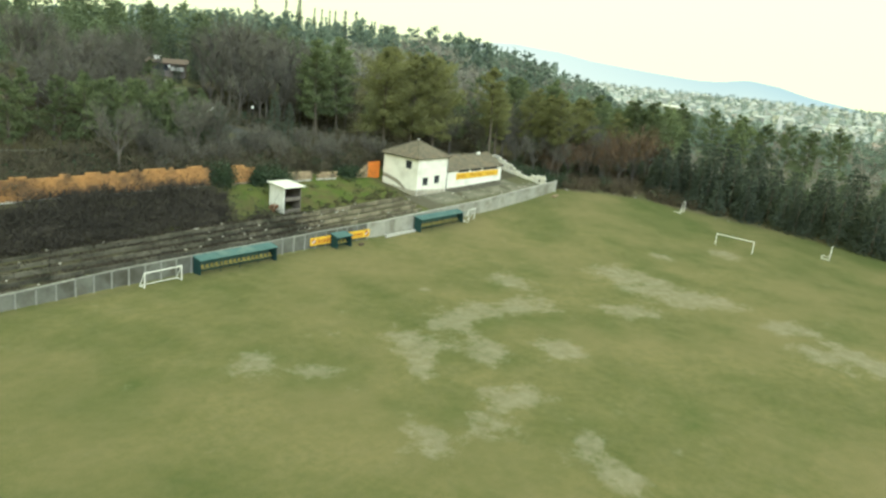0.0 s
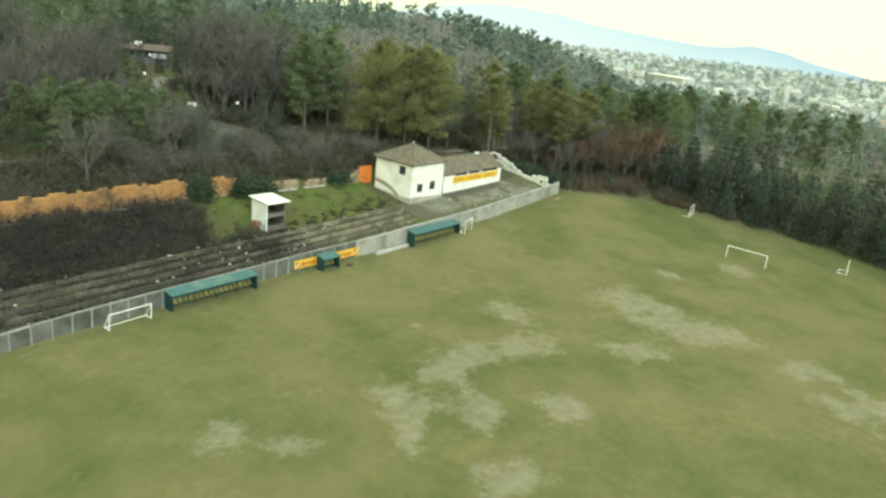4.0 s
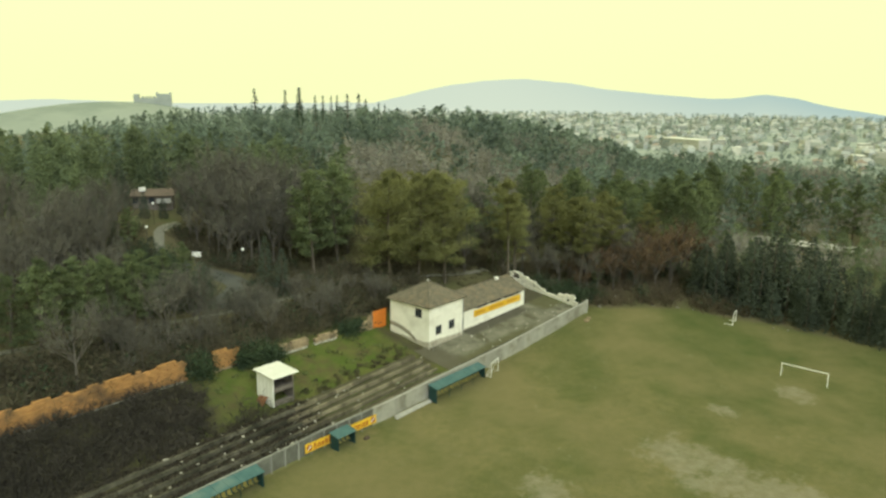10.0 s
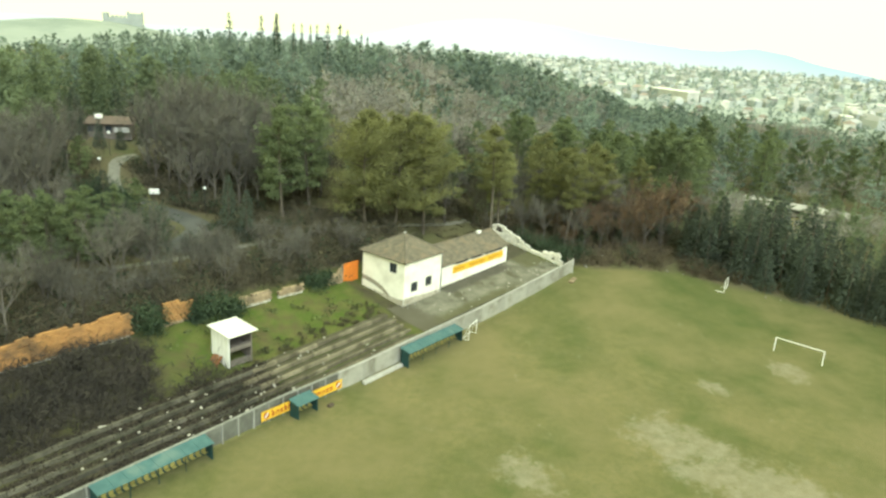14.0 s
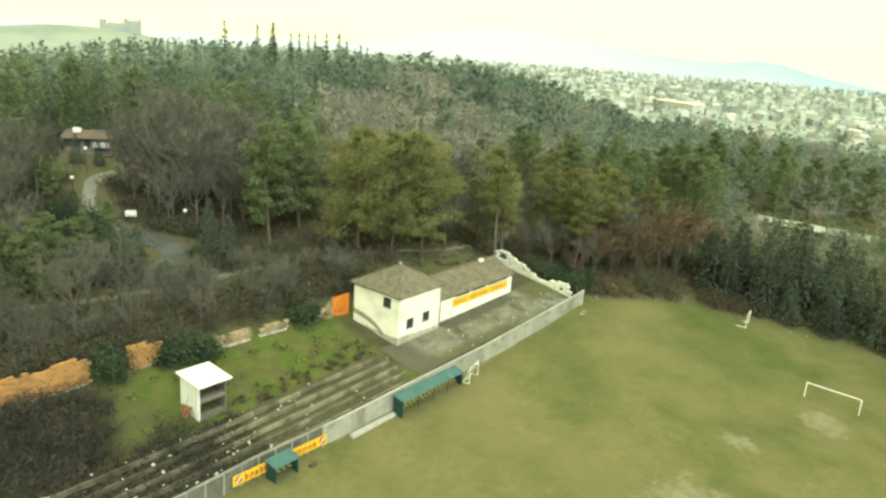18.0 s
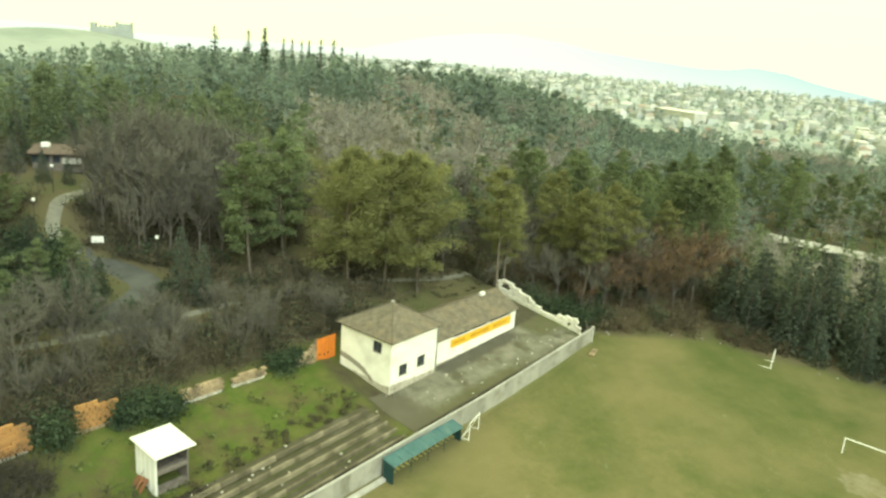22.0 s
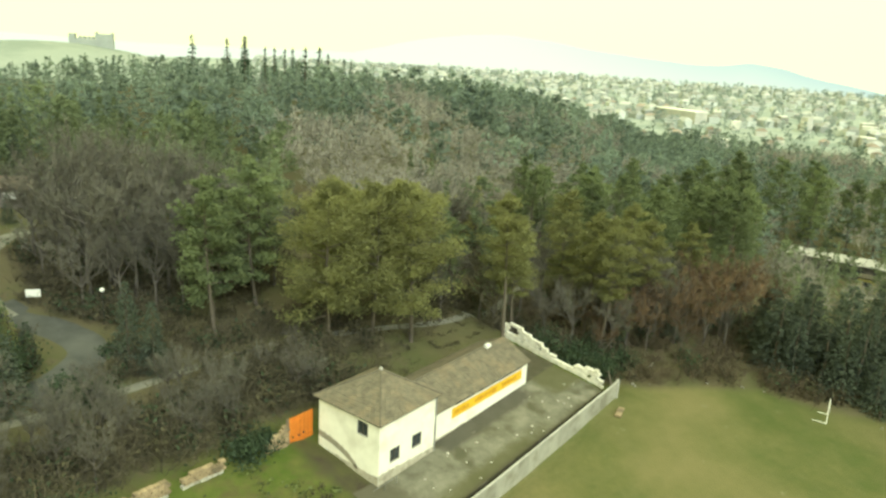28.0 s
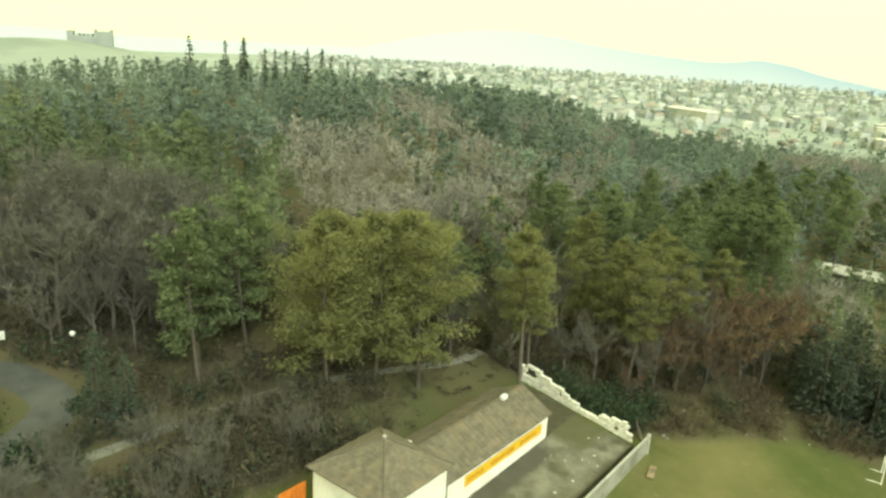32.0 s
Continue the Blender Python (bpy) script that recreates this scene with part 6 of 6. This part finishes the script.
tagged(link("terrace_weeds", fast_mesh("terrace_weeds", np.concatenate(vs), np.concatenate(fs), "leaf_litter")), "dead weeds and leaf litter on the terrace", "weeds", kind="stuff")
thicket("edge_scrub", right_side, "scrub_twig", "tangled brown undergrowth along the end of the pitch", (1.0, 2.8), 22, 0.03)
brush("dry_brush", [(x, y, 1.5 * s, 2.5 * s) for x, y, s in belt[::2] + scatter(120, 20, 50, 19, 28, 0.8, 1.2)], "dry_leaf", "withered brown brush between wall and path", 64, 0.36)
brush("dry_brush", [(x, y, 1.7 * s, 2.2 * s) for x, y, s in deep[::2]], "dry_leaf", "withered brown brush below the pines", 44, 0.46)
brush("dry_brush", [(x, y, 1.4 * s, 1.9 * s) for x, y, s in right_side[::2]], "dry_leaf", "withered brown brush at the end of the pitch", 56, 0.38)
brush("green_brush", [(x, y, 1.5 * s, 2.4 * s) for x, y, s in belt[::4] + deep[::6] + right_side[::6]], "ivy_leaf", "dark evergreen undergrowth among the bare shrubs", 90, 0.42)


def leaf_bush(name, spots, material, label, n=420, size=0.4):
    for x, y, z, r, h in spots:
        p = G2.normal(size=(n, 3)) * np.array([r * 0.45, r * 0.45, h * 0.3]) + np.array([0, 0, h * 0.5])
        p[:, 2] = np.abs(p[:, 2])
        v, f = sprays(p, size, rg=G2)
        b = tagged(link(name, fast_mesh(name, v, f, material), at=pose(x, y, z)), label, "bush", "evergreen bushes")


leaf_bush("evergreen_bush", [(x, y, land_z(x, y) - 0.1, r, h) for x, y, r, h in ((12.2, 37.4, 2.7, 4.6), (8.6, 35.6, 2.6, 4.4), (15.2, 32.6, 1.4, 2.0), (6.0, 38.6, 2.6, 4.0), (10.0, 42.0, 2.6, 4.2), (13.0, 45.8, 2.4, 4.0), (14.6, 50.0, 2.2, 3.6), (7.5, 47.0, 2.6, 4.4), (4.0, 35.0, 2.2, 3.4), (22.5, 37.4, 1.1, 1.0), (12.0, 53.0, 2.2, 3.4), (17.0, 30.0, 1.6, 2.4))],
          "ivy_leaf", "dark evergreen shrub beside the asphalt clearing", 1500, 0.24)
leaf_bush("ivy_bush", [(-0.6, 16.4, 5.2, 2.0, 3.2), (7.2, 16.0, 4.9, 2.8, 3.2), (9.2, 15.6, 4.8, 1.8, 2.2), (22.5, 16.2, 5.0, 2.2, 1.8), (65.2, 10.5, 2.6, 2.6, 3.8), (65.0, 6.5, 2.3, 2.6, 3.2), (66.5, 3.0, 2.1, 2.4, 2.6), (68.5, 7.0, 2.2, 2.6, 3.0), (71.0, 2.5, 2.1, 2.2, 2.2), (5.0, 16.3, 5.0, 1.4, 2.4), (24.8, 16.3, 5.0, 1.6, 1.6)],
          "ivy_leaf", "dark evergreen bush growing over the ruined wall", 1900, 0.21)
low_bush = []
for i in range(40):
    x, y = G2.uniform(-6, 26), G2.uniform(6.5, 15)
    low_bush.append((x, y))
vs, fs, o = [], [], 0
for x, y in low_bush:
    p = G2.normal(size=(26, 3)) * np.array([0.35, 0.35, 0.12]) + np.array([x, y, land_z(x, y) + 0.12])
    v, f = sprays(p, 0.28, rg=G2)
    vs.append(v), fs.append(f + o)
    o += len(v)
tagged(link("weed_tufts", fast_mesh("weed_tufts", np.concatenate(vs), np.concatenate(fs), "tuft")), "rough weeds and tufts on the grass bank", "weeds", kind="stuff")
drop([yellow_conifer, *tall_pines, *broad_pines, *green_pines, *spruces, *cypresses, *bare_trees, *pale_trees, *rust_trees])


clumps = []
for _ in range(60):
    x = G2.uniform(5, 26)
    clumps.append((x, 6.1 + abs(G2.normal()) * 1.8, G2.uniform(0.3, 0.62), G2.uniform(0.3, 0.65)))
brush("dry_clumps", [(G2.uniform(39, 63), G2.uniform(17.0, 25.0), G2.uniform(0.4, 1.0), G2.uniform(0.2, 0.6)) for _ in range(70)], "dry_leaf", "dry weeds and leaf litter under the pines", 40, 0.2)
brush("dry_clumps", clumps, "dry_leaf", "dry brown clumps of weed above the terrace", 70, 0.16)


def fallen_branch(pts, r, label, material="twig_pale"):
    bm = bmesh.new()
    for a, b in zip(pts[:-1], pts[1:]):
        rod(bm, a, b, r, 6)
    tagged(part("fallen_branch", bm, material), label, "branch", "fallen branches")


fallen_branch([(81.0, -7.6, 2.9), (81.3, -8.4, 2.1), (81.5, -10.2, 2.0)], 0.12, "pale fallen branch at the edge of the grass")
fallen_branch([(62.6, -0.5, 2.2), (64.2, 0.9, 2.9), (65.6, 2.1, 3.8)], 0.13, "broken trunk leaning behind the wall's end", "bark")
fallen_branch([(72.5, 0.2, 2.1), (73.4, -0.6, 3.2)], 0.12, "short pale stump in the undergrowth")
rnd = random.Random(12)
for k in range(10):
    x = rnd.uniform(66, 83)
    y = float(np.interp(x, [66, 70, 77.5, 79, 83], [-2.2, -5.2, -12.2, -18, -32])) + rnd.uniform(0.5, 2.2)
    bm = bmesh.new()
    bmesh.ops.create_icosphere(bm, subdivisions=1, radius=rnd.uniform(0.1, 0.22))
    for v in bm.verts:
        v.co *= rnd.uniform(0.7, 1.2)
    bmesh.ops.translate(bm, vec=(x, y, land_z(x, y) + 0.08), verts=bm.verts)
    tagged(part("litter_stone", bm, "concrete"), "small pale stone in the leaf litter", "stone", "litter stones")

# ---- paths ----
tagged(ribbon("park_path", ROAD, 2.0, "path"), "pale gravel path through the trees", "path", kind="structure")
tagged(ribbon("park_road", WAY[:7], 2.4, "path", 0.06), "pale worn road bending up the hill", "road", kind="structure")
tagged(ribbon("parking_place", [(17.6, 52.6), (18.6, 48.6), (20.4, 44.6), (21.0, 40), (18, 36.4), (12.5, 34.2)], 6.0, "asphalt", 0.045), "grey asphalt clearing below the road", "road", kind="structure")


def build_lamp(x, y):
    lamp = empty("street_lamp", pose(x, y, land_z(x, y)), label="thin park lamp with a white globe", category="lamp", group="park lamps")
    part("pole", rod(bmesh.new(), (0, 0, -0.2), (0, 0, 3.8), 0.05, 8), "dark_metal", lamp)
    bm = bmesh.new()
    bmesh.ops.create_uvsphere(bm, u_segments=12, v_segments=8, radius=0.26, matrix=Matrix.Translation((0, 0, 4.0)))
    part("globe", bm, "globe", lamp, "white glass globe")


for x, y in ((23.4, 69.0), (24.7, 43.5), (16.2, 58.5)):
    build_lamp(x, y)
sign = empty("notice_board", pose(20.6, 50.8, land_z(20.6, 50.8), rz=-35), label="white notice board on two posts by the road", category="sign")
part("board", one_box((0, 0, 1.5), (1.5, 0.06, 0.9), 0.02), "white_paint", sign)
for x in (-0.6, 0.6):
    part("post", rod(bmesh.new(), (x, 0.05, -0.1), (x, 0.05, 1.9), 0.04, 6), "dark_metal", sign)


# ---- buildings in the wood and the town ----
def build_restaurant():
    x, y = 29.5, 79.5
    h = empty("park_restaurant", pose(x, y, land_z(x, y), rz=-38), label="low restaurant with a reddish roof among the trees", category="building")
    part("wall", one_box((0, 0, 1.2), (7.4, 4.0, 3.0)), "plank", h, "grey wall under the roof")
    part("wall", one_box((2.2, -2.5, 1.6), (2.6, 1.2, 0.8)), "coping", h, "white terrace front")
    part("roof", one_box((0, -0.3, 3.0), (8.6, 5.0, 0.22), 0.05, Matrix.Rotation(radians(9), 4, "X")), "roof_red", h)
    for k in range(3):
        part("window", one_box((-3.2 + 1.5 * k, -2.02, 1.7), (1.0, 0.06, 1.1)), "glass", h)
    part("water_tank", one_box((-2.2, 0.4, 3.6), (1.3, 0.9, 0.8), 0.1), "white_paint", h)


def build_long_shed():
    h = empty("long_shed", pose(178, -22, -6.5, rz=92), label="long low shed with a pale sheet roof below the pitch", category="building")
    part("wall", one_box((14, 0, 1.5), (30, 7, 4.2)), "interior", h)
    for k in range(9):
        part("roof_sheet", one_box((0.6 + k * 3.35, 0, 3.95 + 0.05 * (k % 2)), (3.2, 8.4, 0.2), 0.03), "coping", h, "pale roof sheet")
    for k in range(8):
        part("window", one_box((2.5 + k * 3.3, 3.53, 2.0), (2.0, 0.06, 1.2)), "glass", h)
    g = empty("yellow_hut", pose(162, -13, land_z(162, -13), rz=92), label="small yellow hut with a dark window", category="building")
    part("wall", one_box((0, 0, 1.5), (4.2, 3.4, 3.4)), "yellow_dull", g)
    part("roof", one_box((0, 0, 3.3), (4.8, 4.0, 0.25), 0.04), "roof_bed", g)
    part("window", one_box((0.2, 1.72, 1.9), (1.8, 0.06, 1.2)), "glass", g)


def build_castle():
    h = empty("ruined_fortress", pose(180, 348, land_z(180, 348) - 0.5, rz=-32), label="pale grey fortress ruin on the far hilltop", category="ruin")
    part("wall", one_box((0, 0, 2.2), (20, 8, 5.0), 0.1), "castle", h)
    part("tower", one_box((-8.6, 0, 3.2), (2.8, 8.4, 7.4), 0.1), "castle", h)
    part("tower", one_box((6.2, 0, 3.4), (8.2, 8.4, 7.6), 0.1), "castle", h)
    for k in range(4):
        part("merlon", one_box((-5.2 + 2.0 * k, 0, 5.2), (0.9, 8, 1.0)), "castle", h)
    for x in (2.6, 9.8):
        part("merlon", one_box((x, 0, 7.6), (0.9, 8.4, 0.9)), "castle", h)


build_restaurant()
build_long_shed()
build_castle()


def house_kind(w, d, h, roof_h, flat):
    t = empty("town_house", pose(0, 0, -500), label="pale house in the town below the hill", category="house", group="town houses")
    part("wall", one_box((0, 0, h / 2 - 1), (w, d, h + 2)), "town_wall", t)
    if flat:
        part("roof", one_box((0, 0, h + 0.2), (w + 0.6, d + 0.6, 0.4)), "sheet", t)
    else:
        bm = bmesh.new()
        vs = [bm.verts.new(v) for v in ((-w / 2 - 0.5, -d / 2 - 0.5, h), (w / 2 + 0.5, -d / 2 - 0.5, h), (w / 2 + 0.5, d / 2 + 0.5, h), (-w / 2 - 0.5, d / 2 + 0.5, h), (-w / 2 + d * 0.35, 0, h + roof_h), (w / 2 - d * 0.35, 0, h + roof_h))]
        for q in ((0, 1, 5, 4), (1, 2, 5), (2, 3, 4, 5), (3, 0, 4), (3, 2, 1, 0)):
            bm.faces.new([vs[i] for i in q])
        part("roof", bm, "town_roof", t)
    for k in range(3):
        part("window", one_box((-w * 0.3 + k * w * 0.3, -d / 2 - 0.03, h * 0.55), (w * 0.13, 0.08, h * 0.22)), "glass", t)
        part("window", one_box((-w / 2 - 0.03, -d * 0.3 + k * d * 0.3, h * 0.55), (0.08, d * 0.13, h * 0.22)), "glass", t)
    return t


kinds = [house_kind(11, 9, 6, 2.6, False), house_kind(13, 10, 7, 3, False), house_kind(16, 10, 9, 0, True), house_kind(9, 8, 4.5, 2.3, False)]
taken = []


def town_spot(r0, r1):
    a, r = radians(G2.uniform(3, 52)), math.sqrt(G2.uniform(r0 ** 2, r1 ** 2))
    return -33 + r * math.cos(a), -48 + r * math.sin(a)


while len(taken) < 100:
    x, y = town_spot(430, 800)
    if x + 0.35 * y < 390 or any((x - a) ** 2 + (y - b) ** 2 < 500 for a, b in taken):
        continue
    taken.append((x, y))
    copy_thing(kinds[int(G2.integers(4))], pose(x, y, land_z(x, y), rz=float(G2.choice([20, 110, 35, 200]))) @ Matrix.Scale(float(G2.uniform(0.5, 0.8)), 4))
drop(kinds)
wv, wf, rv, rf = [], [], [], []
BOXF = np.array([(0, 1, 5, 4), (1, 2, 6, 5), (2, 3, 7, 6), (3, 0, 4, 7)])
for _ in range(850):
    x, y = town_spot(560, 1500)
    if x + 0.35 * y < 400:
        continue
    z, a = land_z(x, y), G2.uniform(0, 3.14)
    w, d, h = G2.uniform(7, 14), G2.uniform(6, 9), G2.uniform(3, 6.5)
    c, s = math.cos(a), math.sin(a)
    cs = [(x + (i * w * c - j * d * s) / 2, y + (i * w * s + j * d * c) / 2) for i, j in ((-1, -1), (1, -1), (1, 1), (-1, 1))]
    o = len(wv)
    wv += [(*p, z - 2) for p in cs] + [(*p, z + h) for p in cs]
    wf += (BOXF + o).tolist()
    o = len(rv)
    r1, r2 = (x - w * c * 0.25, y - w * s * 0.25), (x + w * c * 0.25, y + w * s * 0.25)
    rv += [(*p, z + h) for p in cs] + [(*r1, z + h + 2.4), (*r2, z + h + 2.4)]
    rf += [(o, o + 1, o + 5, o + 4), (o + 1, o + 2, o + 5), (o + 2, o + 3, o + 4, o + 5), (o + 3, o, o + 4)]
tagged(link("town_walls", mesh_of("town_walls", wv, wf, "town_stuff_wall")), "walls of the distant town in haze-paled colour", "town", kind="stuff")
tagged(link("town_roofs", mesh_of("town_roofs", rv, rf, "town_stuff_roof")), "roofs of the distant town in haze-paled colour", "town", kind="stuff")
hall = empty("large_hall", pose(575, 185, land_z(575, 185), rz=-20), label="long pale industrial hall in the town", category="building")
part("wall", one_box((0, 0, 4), (14, 42, 10)), "town_wall", hall)
part("roof", one_box((0, 0, 9.3), (15, 43, 0.6), 0.1), "sheet", hall)
tower = empty("tower_block", pose(600, 96, land_z(600, 96), rz=-25), label="tall pale apartment block in the town", category="building")
part("wall", one_box((0, 0, 5), (6, 6, 13)), "town_wall", tower)
for k in range(3):
    part("balcony", one_box((-3.2, 0, 2 + k * 2.8), (0.6, 5, 1.0)), "sheet", tower)
# town trees
spots = []
for _ in range(1900):
    spots.append(town_spot(330, 1500))
spots = [p for p in spots if p[0] + 0.35 * p[1] > 385]
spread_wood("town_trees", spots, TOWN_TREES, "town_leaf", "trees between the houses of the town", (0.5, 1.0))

# ---- ruined walls, block by block ----
ragged_wall("brick_wall", "crumbling orange brick wall with a broken top", (-46, 17.6, 0), (-2.6, 17.0, 0), lambda f: 2.7 + 0.35 * noise.noise((f * 26, 0, 0)) + 0.3 * noise.noise((f * 75, 4, 0)), 0.3, "brick", "stone", 1, 0.6, 0.3, rough=0.2)
ragged_wall("brick_wall", "short leaning stump of the orange brick wall", (1.2, 16.9, 0), (4.7, 16.8, 0), lambda f: 2.6 - 0.5 * f + 0.4 * noise.noise((f * 9, 5, 0)), 0.3, "brick", "brick_pale", 2, 0.45, 0.4)
ragged_wall("rubble_wall", "broken stump of a pale rubble wall", (10.6, 16.0, 0), (15.0, 15.9, 0), lambda f: 1.25 + 0.25 * noise.noise((f * 5, 1, 0)), 0.45, "brick_pale", "stone", 3, 0.5, 0.3)
ragged_wall("rubble_wall", "low broken end of a pale rubble wall", (16.2, 15.9, 0), (20.0, 15.7, 0), lambda f: 0.95 + 0.3 * noise.noise((f * 6, 6, 0)), 0.45, "brick_pale", "stone", 4, 0.5, 0.3)
ragged_wall("rubble_wall", "broken masonry beside the orange gate", (24.2, 15.4, 0), (26.5, 15.2, 0), lambda f: 0.5 + 1.6 * f, 0.4, "brick_pale", "brick_pale", 6, 0.45, 0.3)
ragged_wall("yard_wall", "tall white-washed stone wall with a jagged, collapsing top", (61.9, 0.9, 0), (62.3, 15.0, 0), lambda f: np.interp(f, [0, 0.05, 0.16, 0.3, 0.42, 0.55, 0.7, 0.82, 0.9, 1.0], [0.5, 1.8, 1.5, 0.6, 0.5, 1.1, 1.6, 2.1, 2.4, 1.6]) + 0.25 * noise.noise((f * 30, 3, 0)), 0.4, "stone_white", "stone_white", 5, 0.5, 0.34, holes=((0.86, 0.95, 0.9, 1.9), (0.1, 0.13, 0.5, 1.1), (0.6, 0.64, 0.7, 1.5)))
build_rubble()
